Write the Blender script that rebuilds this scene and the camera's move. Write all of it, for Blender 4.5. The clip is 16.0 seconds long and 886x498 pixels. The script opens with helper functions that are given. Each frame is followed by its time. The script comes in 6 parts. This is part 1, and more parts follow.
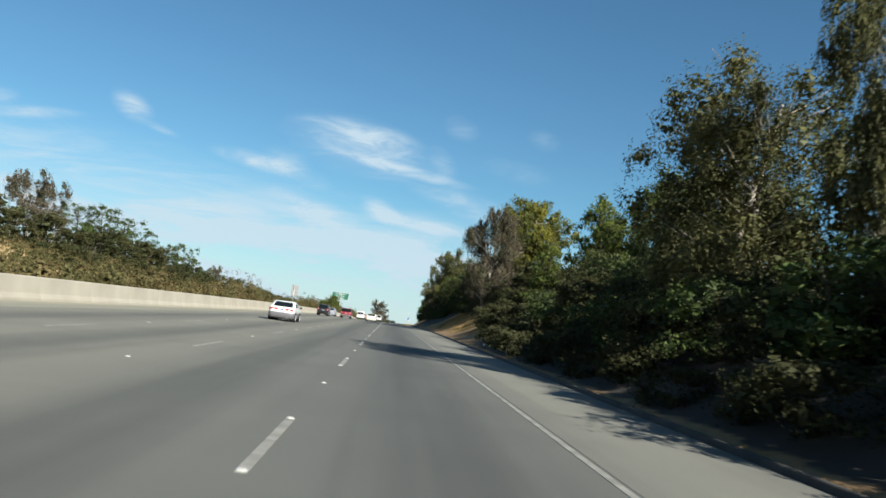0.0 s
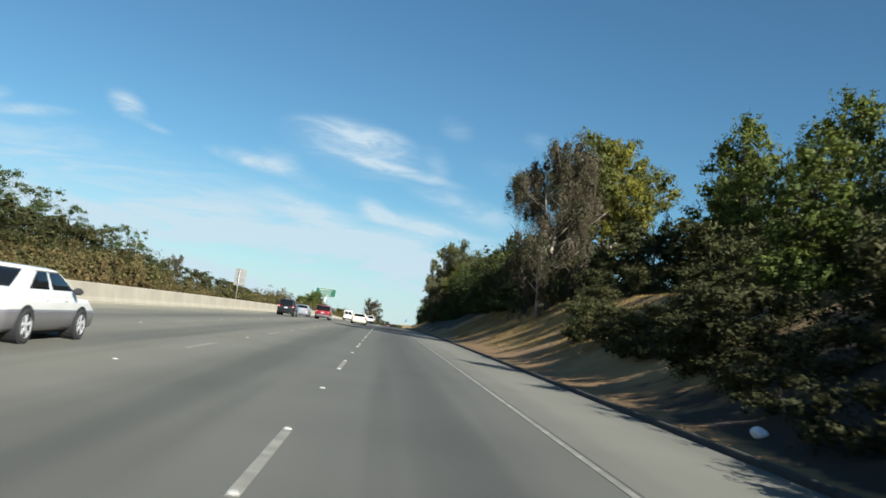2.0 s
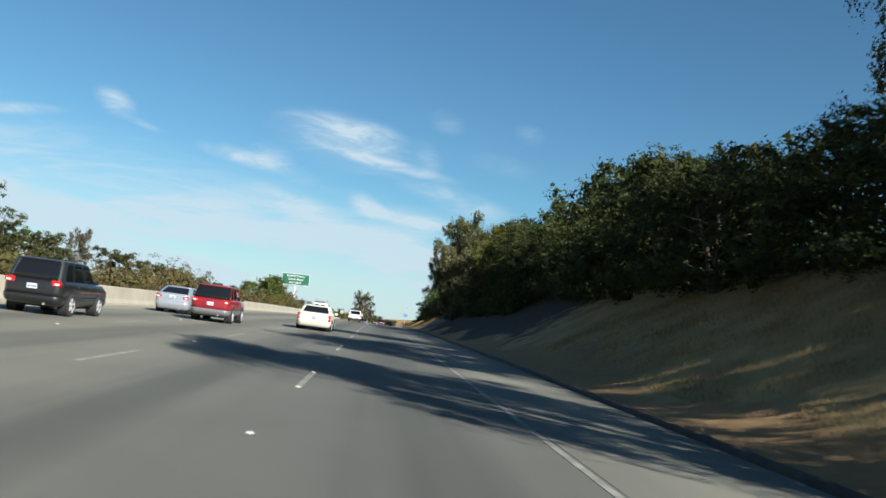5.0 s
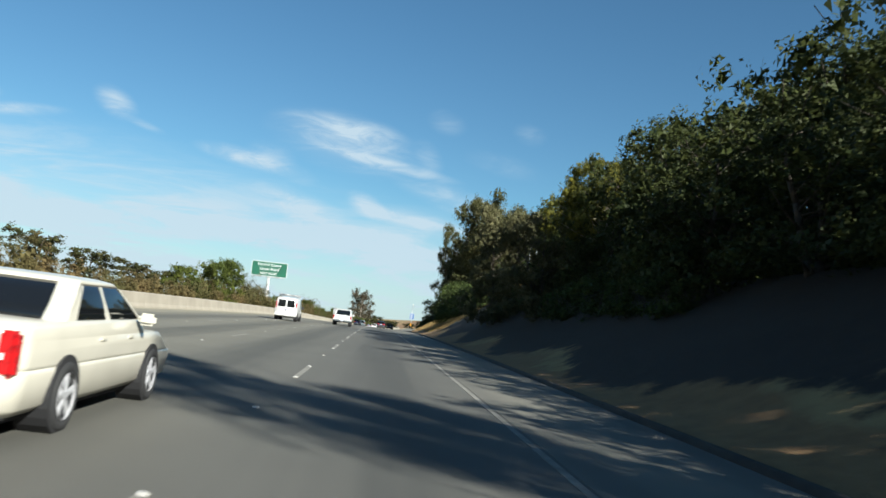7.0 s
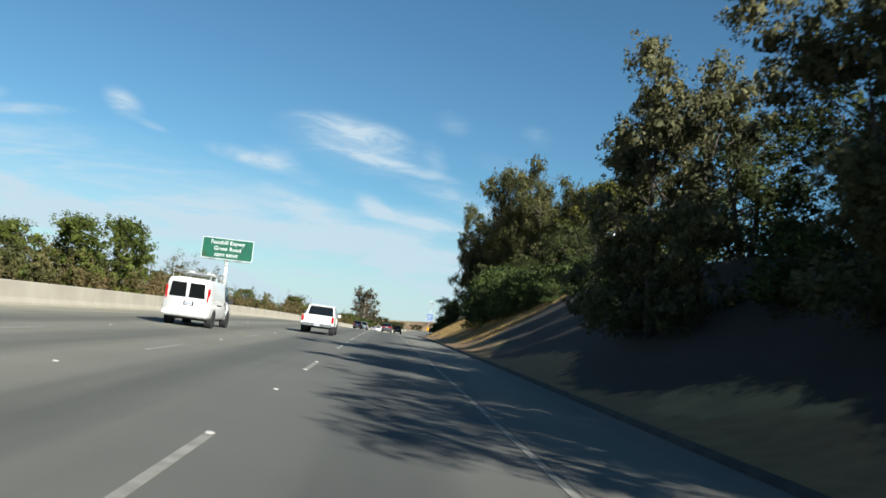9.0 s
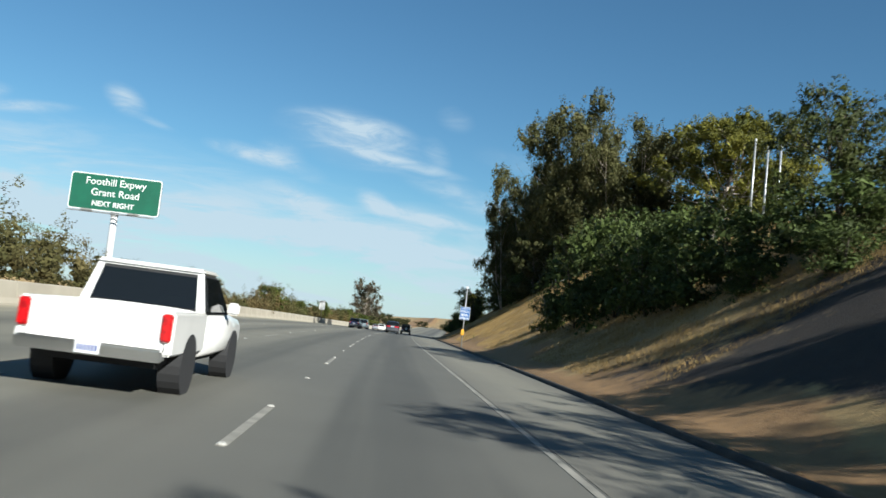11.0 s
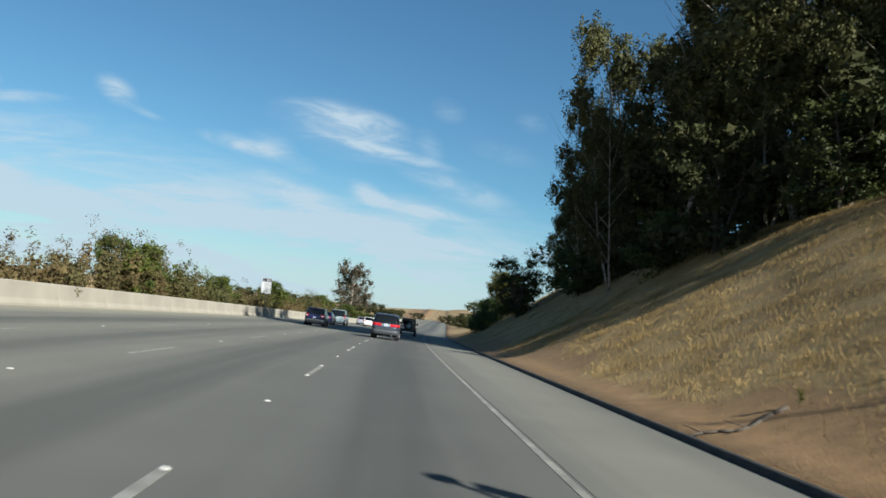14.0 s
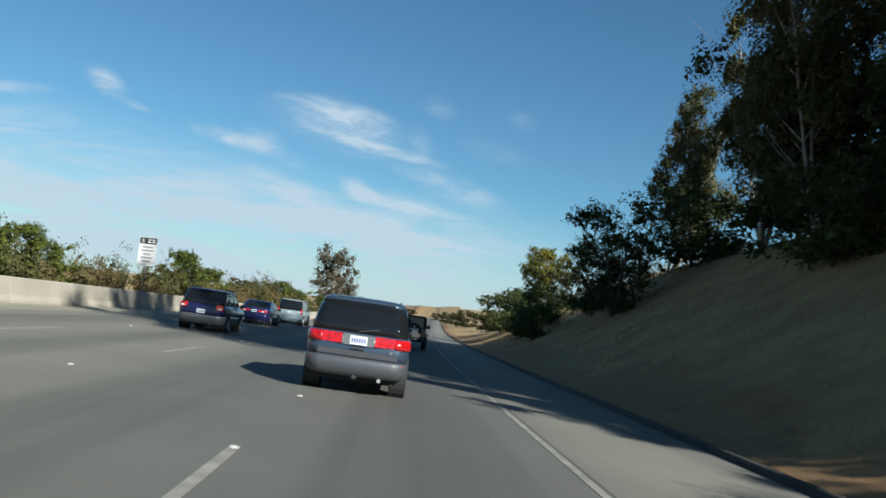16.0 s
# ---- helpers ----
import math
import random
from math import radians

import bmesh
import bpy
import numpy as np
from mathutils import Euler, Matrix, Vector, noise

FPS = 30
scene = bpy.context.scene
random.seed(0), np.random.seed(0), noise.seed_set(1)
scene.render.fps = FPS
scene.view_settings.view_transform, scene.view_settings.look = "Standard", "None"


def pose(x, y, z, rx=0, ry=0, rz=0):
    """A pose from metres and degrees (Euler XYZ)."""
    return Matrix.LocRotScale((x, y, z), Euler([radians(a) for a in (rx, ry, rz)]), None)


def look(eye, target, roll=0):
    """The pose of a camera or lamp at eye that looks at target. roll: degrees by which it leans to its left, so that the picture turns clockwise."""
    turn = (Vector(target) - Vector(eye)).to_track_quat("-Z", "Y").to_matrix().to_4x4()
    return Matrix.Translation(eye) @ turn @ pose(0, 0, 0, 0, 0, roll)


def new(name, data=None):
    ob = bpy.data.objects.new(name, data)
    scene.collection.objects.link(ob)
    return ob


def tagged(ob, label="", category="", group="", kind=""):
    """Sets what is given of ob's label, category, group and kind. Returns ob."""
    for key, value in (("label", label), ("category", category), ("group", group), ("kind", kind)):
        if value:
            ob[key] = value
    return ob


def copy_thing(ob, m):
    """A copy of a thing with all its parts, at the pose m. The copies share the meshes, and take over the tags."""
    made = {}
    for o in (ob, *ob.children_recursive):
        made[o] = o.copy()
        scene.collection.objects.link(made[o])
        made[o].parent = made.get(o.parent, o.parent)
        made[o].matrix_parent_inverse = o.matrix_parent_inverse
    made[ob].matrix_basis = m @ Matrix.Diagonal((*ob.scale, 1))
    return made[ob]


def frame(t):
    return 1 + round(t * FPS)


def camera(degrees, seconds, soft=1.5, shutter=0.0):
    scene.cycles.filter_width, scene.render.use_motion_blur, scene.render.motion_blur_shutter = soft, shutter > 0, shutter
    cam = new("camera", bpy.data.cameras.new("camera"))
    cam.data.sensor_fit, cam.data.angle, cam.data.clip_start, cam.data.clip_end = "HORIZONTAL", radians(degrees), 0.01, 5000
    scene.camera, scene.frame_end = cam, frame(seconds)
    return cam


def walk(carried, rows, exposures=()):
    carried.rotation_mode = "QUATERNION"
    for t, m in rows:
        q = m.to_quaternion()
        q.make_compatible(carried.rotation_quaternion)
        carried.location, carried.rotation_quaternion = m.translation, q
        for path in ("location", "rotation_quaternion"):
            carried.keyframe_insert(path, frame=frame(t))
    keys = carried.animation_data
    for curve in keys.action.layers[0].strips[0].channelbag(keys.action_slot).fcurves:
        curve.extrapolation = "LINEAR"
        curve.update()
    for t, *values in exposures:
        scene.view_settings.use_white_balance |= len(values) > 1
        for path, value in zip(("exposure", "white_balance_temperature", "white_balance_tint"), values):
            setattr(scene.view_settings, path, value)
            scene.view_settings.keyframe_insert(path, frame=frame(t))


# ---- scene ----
cam = camera(54.7, 16.0, soft=1.6, shutter=0.14)
# seconds, x, y, z, tilt, lean, turn
PATH = (
    (0.0, -2.626, 0.007, 1.491, 95.313, -6.769, -3.920),
    (0.5, -2.608, 11.309, 1.590, 95.259, -6.592, -3.995),
    (1.0, -2.585, 22.560, 1.686, 95.040, -6.843, -4.154),
    (1.5, -2.556, 33.711, 1.781, 95.514, -6.805, -4.319),
    (2.0, -2.587, 44.727, 1.873, 95.404, -7.112, -4.335),
    (2.5, -2.473, 55.644, 1.963, 95.251, -6.739, -4.282),
    (3.0, -2.425, 66.514, 2.051, 95.242, -6.823, -4.441),
    (3.5, -2.319, 77.370, 2.137, 95.090, -6.848, -4.544),
    (4.0, -2.213, 88.185, 2.222, 95.246, -6.628, -4.609),
    (4.5, -2.107, 98.913, 2.303, 95.369, -6.733, -4.772),
    (5.0, -1.981, 109.517, 2.375, 95.036, -6.304, -4.790),
    (7.5, -1.352, 161.210, 2.626, 95.048, -6.258, -4.779),
    (8.0, -1.225, 171.417, 2.655, 95.116, -6.485, -4.758),
    (8.5, -1.097, 181.614, 2.676, 95.128, -6.613, -4.477),
    (9.0, -1.049, 191.809, 2.689, 95.069, -6.504, -4.397),
    (11.5, -0.998, 243.211, 2.648, 94.681, -6.302, -4.191),
    (12.0, -0.934, 253.693, 2.607, 94.612, -6.534, -4.309),
    (12.5, -0.806, 264.263, 2.552, 94.654, -6.520, -4.427),
    (13.0, -0.613, 274.918, 2.481, 94.669, -6.574, -4.493),
    (13.5, -0.342, 285.654, 2.395, 94.506, -6.563, -4.617),
    (14.0, -0.125, 296.415, 2.294, 94.261, -6.356, -4.708),
    (14.5, 0.085, 307.144, 2.179, 94.310, -6.553, -4.792),
    (15.0, 0.272, 317.799, 2.050, 94.254, -6.832, -4.963),
    (15.5, 0.550, 328.394, 1.908, 94.249, -6.662, -5.202),
    (16.0, 0.869, 338.960, 1.751, 94.145, -7.009, -5.463),
)
walk(cam, [(t, pose(x, y, z, a, b, c)) for t, x, y, z, a, b, c in PATH], [(0.0, 1.28, 6150, 6.0), (12.0, 1.20, 6050, 6.0), (14.0, 1.12, 6000, 6.0), (16.0, 1.11, 5970, 6.0)])


# ---- light ----
TO_SUN = Vector((0.494, -0.715, 0.491)).normalized()   # low afternoon sun, behind and to the right
sun = new("sun", bpy.data.lights.new("sun", "SUN"))
sun.data.energy, sun.data.angle, sun.data.color = 5.0, radians(0.55), (1.0, 0.95, 0.86)
sun.matrix_world = look(TO_SUN * 300, (0, 0, 0))


def build_sky():
    world = bpy.data.worlds.new("sky")
    scene.world = world
    world.use_nodes = True
    nt = world.node_tree
    nt.nodes.clear()
    add, link = nt.nodes.new, nt.links.new
    out, back = add("ShaderNodeOutputWorld"), add("ShaderNodeBackground")
    back.inputs["Strength"].default_value = 0.05
    link(back.outputs[0], out.inputs[0])
    sky = add("ShaderNodeTexSky")
    sky.sky_type, sky.sun_disc = "NISHITA", False
    sky.sun_elevation, sky.sun_rotation = math.asin(TO_SUN.z), math.atan2(TO_SUN.x, TO_SUN.y)
    sky.altitude, sky.air_density, sky.dust_density, sky.ozone_density = 60, 1.0, 0.1, 1.6
    tint = add("ShaderNodeMix")
    tint.data_type, tint.blend_type = "RGBA", "MULTIPLY"
    tint.inputs["Factor"].default_value = 1.0
    tint.inputs["B"].default_value = SKY_TINT
    link(sky.outputs[0], tint.inputs["A"])
    # directions as slopes about the road's heading: x / y across, z / y up
    co, sep = add("ShaderNodeTexCoord"), add("ShaderNodeSeparateXYZ")
    link(co.outputs["Generated"], sep.inputs[0])

    def m(op, a, b=None, clamp=False):
        node = add("ShaderNodeMath")
        node.operation, node.use_clamp = op, clamp
        for i, v in enumerate((a, b)):
            if v is None:
                continue
            if isinstance(v, (int, float)):
                node.inputs[i].default_value = v
            else:
                link(v, node.inputs[i])
        return node.outputs[0]

    ahead = m("MAXIMUM", sep.outputs[1], 0.05)
    flat = add("ShaderNodeCombineXYZ")
    link(m("DIVIDE", sep.outputs[0], ahead), flat.inputs[0])
    link(m("DIVIDE", sep.outputs[2], ahead), flat.inputs[1])

    def streaky(scale, angle, stretch, low, high, detail=7, warp=0.6):
        mp, nz, rg = add("ShaderNodeMapping"), add("ShaderNodeTexNoise"), add("ShaderNodeMapRange")
        mp.inputs["Rotation"].default_value = (0, 0, angle)
        mp.inputs["Scale"].default_value = (1, stretch, 1)
        link(flat.outputs[0], mp.inputs["Vector"])
        link(mp.outputs[0], nz.inputs["Vector"])
        nz.inputs["Scale"].default_value, nz.inputs["Detail"].default_value = scale, detail
        nz.inputs["Roughness"].default_value, nz.inputs["Distortion"].default_value = 0.62, warp
        rg.interpolation_type = "SMOOTHSTEP"
        rg.inputs["From Min"].default_value, rg.inputs["From Max"].default_value = low, high
        link(nz.outputs[0], rg.inputs["Value"])
        return rg.outputs[0]

    fine = streaky(17.0, radians(14), 3.2, 0.34, 0.68, 9, 0.7)
    broad = streaky(5.0, radians(13), 6.5, 0.40, 0.66, 9, 0.5)
    # cirrus: centre, lean in degrees, half length, half width, weight
    wisps = (
        (-0.051, 0.199, -9, 0.097, 0.036, 0.69), (-0.003, 0.180, -8, 0.091, 0.009, 1.00), (-0.065, 0.218, -3, 0.076, 0.015, 0.62),
        (-0.031, 0.209, -5, 0.051, 0.022, 0.38), (-0.172, 0.168, -9, 0.056, 0.012, 0.94), (-0.137, 0.169, -13, 0.033, 0.022, 0.44),
        (-0.107, 0.155, -16, 0.031, 0.012, 0.31), (-0.321, 0.213, -31, 0.030, 0.017, 0.94), (-0.288, 0.192, -17, 0.030, 0.006, 0.44),
        (-0.439, 0.191, 4, 0.070, 0.009, 0.75), (-0.468, 0.206, 1, 0.022, 0.012, 0.50), (-0.233, 0.088, -6, 0.093, 0.009, 1.28),
        (-0.179, 0.083, -10, 0.093, 0.016, 0.64), (-0.099, 0.118, -17, 0.071, 0.020, 0.77), (-0.020, 0.128, -25, 0.028, 0.014, 0.90),
        (0.038, 0.115, -9, 0.082, 0.015, 0.81), (0.090, 0.145, -14, 0.088, 0.018, 0.62), (0.045, 0.193, -53, 0.025, 0.016, 0.31),
        (0.062, 0.238, -12, 0.025, 0.016, 0.28), (0.163, 0.236, -9, 0.022, 0.014, 0.18), (-0.384, 0.086, -9, 0.106, 0.020, 1.09),
        (0.005, 0.087, -6, 0.127, 0.022, 0.81), (0.135, 0.195, -9, 0.051, 0.016, 0.15),
        (-0.318, 0.077, 0, 0.180, 0.022, 0.75), (-0.106, 0.082, -1, 0.154, 0.022, 0.80), (0.043, 0.074, -3, 0.121, 0.017, 0.70), (0.051, 0.116, -7, 0.107, 0.009, 0.40),
    )
    total = None
    for u, v, lean, length, width, weight in wisps:
        mp, ln, rg = add("ShaderNodeMapping"), add("ShaderNodeVectorMath"), add("ShaderNodeMapRange")
        mp.vector_type = "TEXTURE"
        mp.inputs["Location"].default_value = (u, v, 0)
        mp.inputs["Rotation"].default_value = (0, 0, radians(lean))
        mp.inputs["Scale"].default_value = (length, width, 1)
        ln.operation, rg.interpolation_type = "LENGTH", "SMOOTHSTEP"
        rg.inputs["From Min"].default_value, rg.inputs["From Max"].default_value = 1.15, 0.05
        rg.inputs["To Max"].default_value = weight
        link(flat.outputs[0], mp.inputs["Vector"])
        link(mp.outputs[0], ln.inputs[0])
        link(ln.outputs["Value"], rg.inputs["Value"])
        total = rg.outputs[0] if total is None else m("ADD", total, rg.outputs[0])
    wisp = m("MULTIPLY", total, m("ADD", m("MULTIPLY", fine, 0.75), 0.3))
    # a thin veil low over the horizon, leaning with the streaks
    lean = m("ADD", sep.outputs[2], m("MULTIPLY", sep.outputs[0], 0.10))
    veil = add("ShaderNodeMapRange")
    veil.interpolation_type = "SMOOTHSTEP"
    veil.inputs["From Min"].default_value, veil.inputs["From Max"].default_value = 0.155, 0.055
    link(lean, veil.inputs["Value"])
    low = m("MULTIPLY", veil.outputs[0], m("ADD", m("MULTIPLY", broad, 0.85), 0.30))
    haze = add("ShaderNodeMapRange")
    haze.interpolation_type = "SMOOTHSTEP"
    haze.inputs["From Min"].default_value, haze.inputs["From Max"].default_value, haze.inputs["To Max"].default_value = 0.13, 0.0, 0.66
    link(sep.outputs[2], haze.inputs["Value"])
    cover = m("MINIMUM", m("ADD", wisp, m("MAXIMUM", low, haze.outputs[0])), 0.9)
    mix = add("ShaderNodeMix")
    mix.data_type = "RGBA"
    mix.inputs["B"].default_value = CLOUD
    link(cover, mix.inputs["Factor"])
    link(tint.outputs["Result"], mix.inputs["A"])
    link(mix.outputs["Result"], back.inputs["Color"])


SKY_TINT = (0.50, 0.735, 0.82, 1)
CLOUD = (5.3, 6.2, 6.8, 1)
build_sky()


# ---- materials ----
def material(name, base, rough=0.6, metal=0.0, second=None, scale=3.0, mix=0.5, bump=0.0, bump_scale=30.0,
             island=0.0, piece=0.0, coat=0.0, through_light=0.0, emit=None, stretch=(1, 1, 1), uv=False, fine=0.0, glass=0.0):
    """A surface with stains of a second colour, fine grain, relief and a change from piece to piece."""
    mt = bpy.data.materials.new(name)
    mt.use_nodes = True
    nt = mt.node_tree
    add, link = nt.nodes.new, nt.links.new
    bsdf = nt.nodes["Principled BSDF"]
    bsdf.inputs["Roughness"].default_value, bsdf.inputs["Metallic"].default_value = rough, metal
    bsdf.inputs["Coat Weight"].default_value, bsdf.inputs["Coat Roughness"].default_value = coat, 0.06
    bsdf.inputs["Transmission Weight"].default_value = glass
    base = (*base, 1)
    co, mp = add("ShaderNodeTexCoord"), add("ShaderNodeMapping")
    mp.inputs["Scale"].default_value = stretch
    link(co.outputs["UV" if uv else "Object"], mp.inputs["Vector"])

    def noise_tex(s, detail=5.0):
        nz = add("ShaderNodeTexNoise")
        nz.inputs["Scale"].default_value, nz.inputs["Detail"].default_value = s, detail
        link(mp.outputs[0], nz.inputs["Vector"])
        return nz.outputs[0]

    def blend(kind, fac, a, b):
        mx = add("ShaderNodeMix")
        mx.data_type, mx.blend_type = "RGBA", kind
        for key, v in (("Factor", fac), ("A", a), ("B", b)):
            if isinstance(v, (int, float, tuple)):
                mx.inputs[key].default_value = v
            else:
                link(v, mx.inputs[key])
        return mx.outputs["Result"]

    colour = base
    if second:
        rg = add("ShaderNodeMapRange")
        rg.inputs["From Min"].default_value, rg.inputs["From Max"].default_value = 0.5 - 0.3 * (1.02 - mix), 0.5 + 0.3 * (1.02 - mix)
        rg.interpolation_type = "SMOOTHSTEP"
        link(noise_tex(scale), rg.inputs["Value"])
        colour = blend("MIX", rg.outputs[0], base, (*second, 1))
    for amount, socket in ((island, "Random Per Island"), (piece, "Random")):
        if amount:
            src = add("ShaderNodeNewGeometry" if socket == "Random Per Island" else "ShaderNodeObjectInfo")
            rg = add("ShaderNodeMapRange")
            rg.inputs["To Min"].default_value, rg.inputs["To Max"].default_value = 1 - amount, 1 + amount
            link(src.outputs[socket], rg.inputs["Value"])
            colour = blend("MULTIPLY", 1.0, colour, rg.outputs[0])
    if fine:
        rg = add("ShaderNodeMapRange")
        rg.inputs["To Min"].default_value, rg.inputs["To Max"].default_value = 1 - fine, 1 + fine
        link(noise_tex(bump_scale * 1.7, 2.0), rg.inputs["Value"])
        colour = blend("MULTIPLY", 1.0, colour, rg.outputs[0])
    if isinstance(colour, tuple):
        bsdf.inputs["Base Color"].default_value = colour
    else:
        link(colour, bsdf.inputs["Base Color"])
    if bump:
        bp = add("ShaderNodeBump")
        bp.inputs["Strength"].default_value, bp.inputs["Distance"].default_value = bump, 0.02
        link(noise_tex(bump_scale, 6.0), bp.inputs["Height"])
        link(bp.outputs[0], bsdf.inputs["Normal"])
    if emit:
        bsdf.inputs["Emission Color"].default_value, bsdf.inputs["Emission Strength"].default_value = (*emit[:3], 1), emit[3]
    if through_light:
        bsdf.inputs["Specular IOR Level"].default_value = 0.15
        out = nt.nodes["Material Output"]
        tr, ms = add("ShaderNodeBsdfTranslucent"), add("ShaderNodeMixShader")
        if isinstance(colour, tuple):
            tr.inputs[0].default_value = colour
        else:
            link(colour, tr.inputs[0])
        ms.inputs[0].default_value = through_light
        link(bsdf.outputs[0], ms.inputs[1])
        link(tr.outputs[0], ms.inputs[2])
        link(ms.outputs[0], out.inputs[0])
    return mt


def road_material(name, base, dark, lane, phase):
    """Worn paving: grain, long oil streaks along each lane and blotches; reads the strip's own across/along metres."""
    mt = material(name, base, rough=0.82, bump=0.25, bump_scale=90.0, fine=0.10, uv=True)
    nt = mt.node_tree
    add, link = nt.nodes.new, nt.links.new
    bsdf = nt.nodes["Principled BSDF"]
    before = bsdf.inputs["Base Color"].links[0].from_socket
    uv, sep = add("ShaderNodeTexCoord"), add("ShaderNodeSeparateXYZ")
    link(uv.outputs["UV"], sep.inputs[0])
    wave = add("ShaderNodeMath")
    wave.operation = "MULTIPLY_ADD"
    wave.inputs[1].default_value, wave.inputs[2].default_value = 2 * math.pi / lane, phase
    link(sep.outputs[0], wave.inputs[0])
    cos = add("ShaderNodeMath")
    cos.operation = "COSINE"
    link(wave.outputs[0], cos.inputs[0])
    mp, nz = add("ShaderNodeMapping"), add("ShaderNodeTexNoise")
    mp.inputs["Scale"].default_value = (1.6, 0.035, 1)
    link(uv.outputs["UV"], mp.inputs[0])
    link(mp.outputs[0], nz.inputs["Vector"])
    nz.inputs["Scale"].default_value, nz.inputs["Detail"].default_value = 1.0, 6
    both = add("ShaderNodeMath")
    both.operation = "MULTIPLY_ADD"
    both.inputs[1].default_value = 0.30
    link(cos.outputs[0], both.inputs[0])
    link(nz.outputs[0], both.inputs[2])
    rg = add("ShaderNodeMapRange")
    rg.interpolation_type = "SMOOTHSTEP"
    rg.inputs["From Min"].default_value, rg.inputs["From Max"].default_value = 0.25, 0.95
    link(both.outputs[0], rg.inputs["Value"])
    blot = add("ShaderNodeTexNoise")
    blot.inputs["Scale"].default_value, blot.inputs["Detail"].default_value = 0.35, 8
    link(uv.outputs["UV"], blot.inputs["Vector"])
    shade = add("ShaderNodeMapRange")
    shade.inputs["To Min"].default_value, shade.inputs["To Max"].default_value = 0.82, 1.18
    link(blot.outputs[0], shade.inputs["Value"])
    mx, my = add("ShaderNodeMix"), add("ShaderNodeMix")
    for node, kind in ((mx, "MIX"), (my, "MULTIPLY")):
        node.data_type, node.blend_type = "RGBA", kind
    link(rg.outputs[0], mx.inputs["Factor"])
    link(before, mx.inputs["A"])
    mx.inputs["B"].default_value = (*dark, 1)
    # the inner lanes are an older, paler paving
    old, pale = add("ShaderNodeMapRange"), add("ShaderNodeMix")
    old.interpolation_type = "SMOOTHSTEP"
    old.inputs["From Min"].default_value, old.inputs["From Max"].default_value = -2.6, -9.0
    pale.data_type, pale.blend_type = "RGBA", "MULTIPLY"
    pale.inputs["B"].default_value = (1.66, 1.61, 1.47, 1)
    link(sep.outputs[0], old.inputs["Value"])
    link(old.outputs[0], pale.inputs["Factor"])
    my.inputs["Factor"].default_value = 1.0
    link(mx.outputs["Result"], pale.inputs["A"])
    link(pale.outputs["Result"], my.inputs["A"])
    link(shade.outputs[0], my.inputs["B"])
    link(my.outputs["Result"], bsdf.inputs["Base Color"])
    return mt


def ground_material():
    """One soil: golden dry grass, bare reddish earth and leaf litter with the trees' shade put into its dark colour,
    each with ragged natural borders.
    """
    mt = material("dry_hillside", (0.320, 0.218, 0.088), 0.95, second=(0.225, 0.150, 0.060), scale=0.55, mix=0.42, bump=0.7, bump_scale=26, fine=0.25)
    nt = mt.node_tree
    add, link = nt.nodes.new, nt.links.new
    nt.nodes["Bump"].inputs["Distance"].default_value = 0.045
    bsdf, co = nt.nodes["Principled BSDF"], add("ShaderNodeTexCoord")
    colour = bsdf.inputs["Base Color"].links[0].from_socket

    def noise_tex(scale, low, high, detail=6):
        nz, rg = add("ShaderNodeTexNoise"), add("ShaderNodeMapRange")
        nz.inputs["Scale"].default_value, nz.inputs["Detail"].default_value = scale, detail
        nz.inputs["Roughness"].default_value = 0.65
        rg.inputs["To Min"].default_value, rg.inputs["To Max"].default_value = low, high
        link(co.outputs["Object"], nz.inputs["Vector"])
        link(nz.outputs[0], rg.inputs["Value"])
        return rg.outputs[0]

    # litter is brown leaves taken near black, tree shade included in the colour
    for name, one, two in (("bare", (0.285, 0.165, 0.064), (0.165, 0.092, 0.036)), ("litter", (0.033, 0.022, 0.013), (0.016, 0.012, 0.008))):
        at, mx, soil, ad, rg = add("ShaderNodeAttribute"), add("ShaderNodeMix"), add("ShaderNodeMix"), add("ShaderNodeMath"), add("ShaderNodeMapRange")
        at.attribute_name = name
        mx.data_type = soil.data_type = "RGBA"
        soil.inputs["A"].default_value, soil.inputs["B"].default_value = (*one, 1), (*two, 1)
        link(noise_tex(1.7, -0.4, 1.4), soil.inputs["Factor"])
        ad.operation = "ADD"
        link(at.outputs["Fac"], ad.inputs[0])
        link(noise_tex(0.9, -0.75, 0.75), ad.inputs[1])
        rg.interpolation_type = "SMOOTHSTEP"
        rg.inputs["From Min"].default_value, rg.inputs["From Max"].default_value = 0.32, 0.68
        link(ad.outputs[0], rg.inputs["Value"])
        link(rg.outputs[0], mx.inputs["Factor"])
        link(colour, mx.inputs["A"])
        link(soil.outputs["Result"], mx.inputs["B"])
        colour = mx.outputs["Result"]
    link(colour, bsdf.inputs["Base Color"])
    return mt


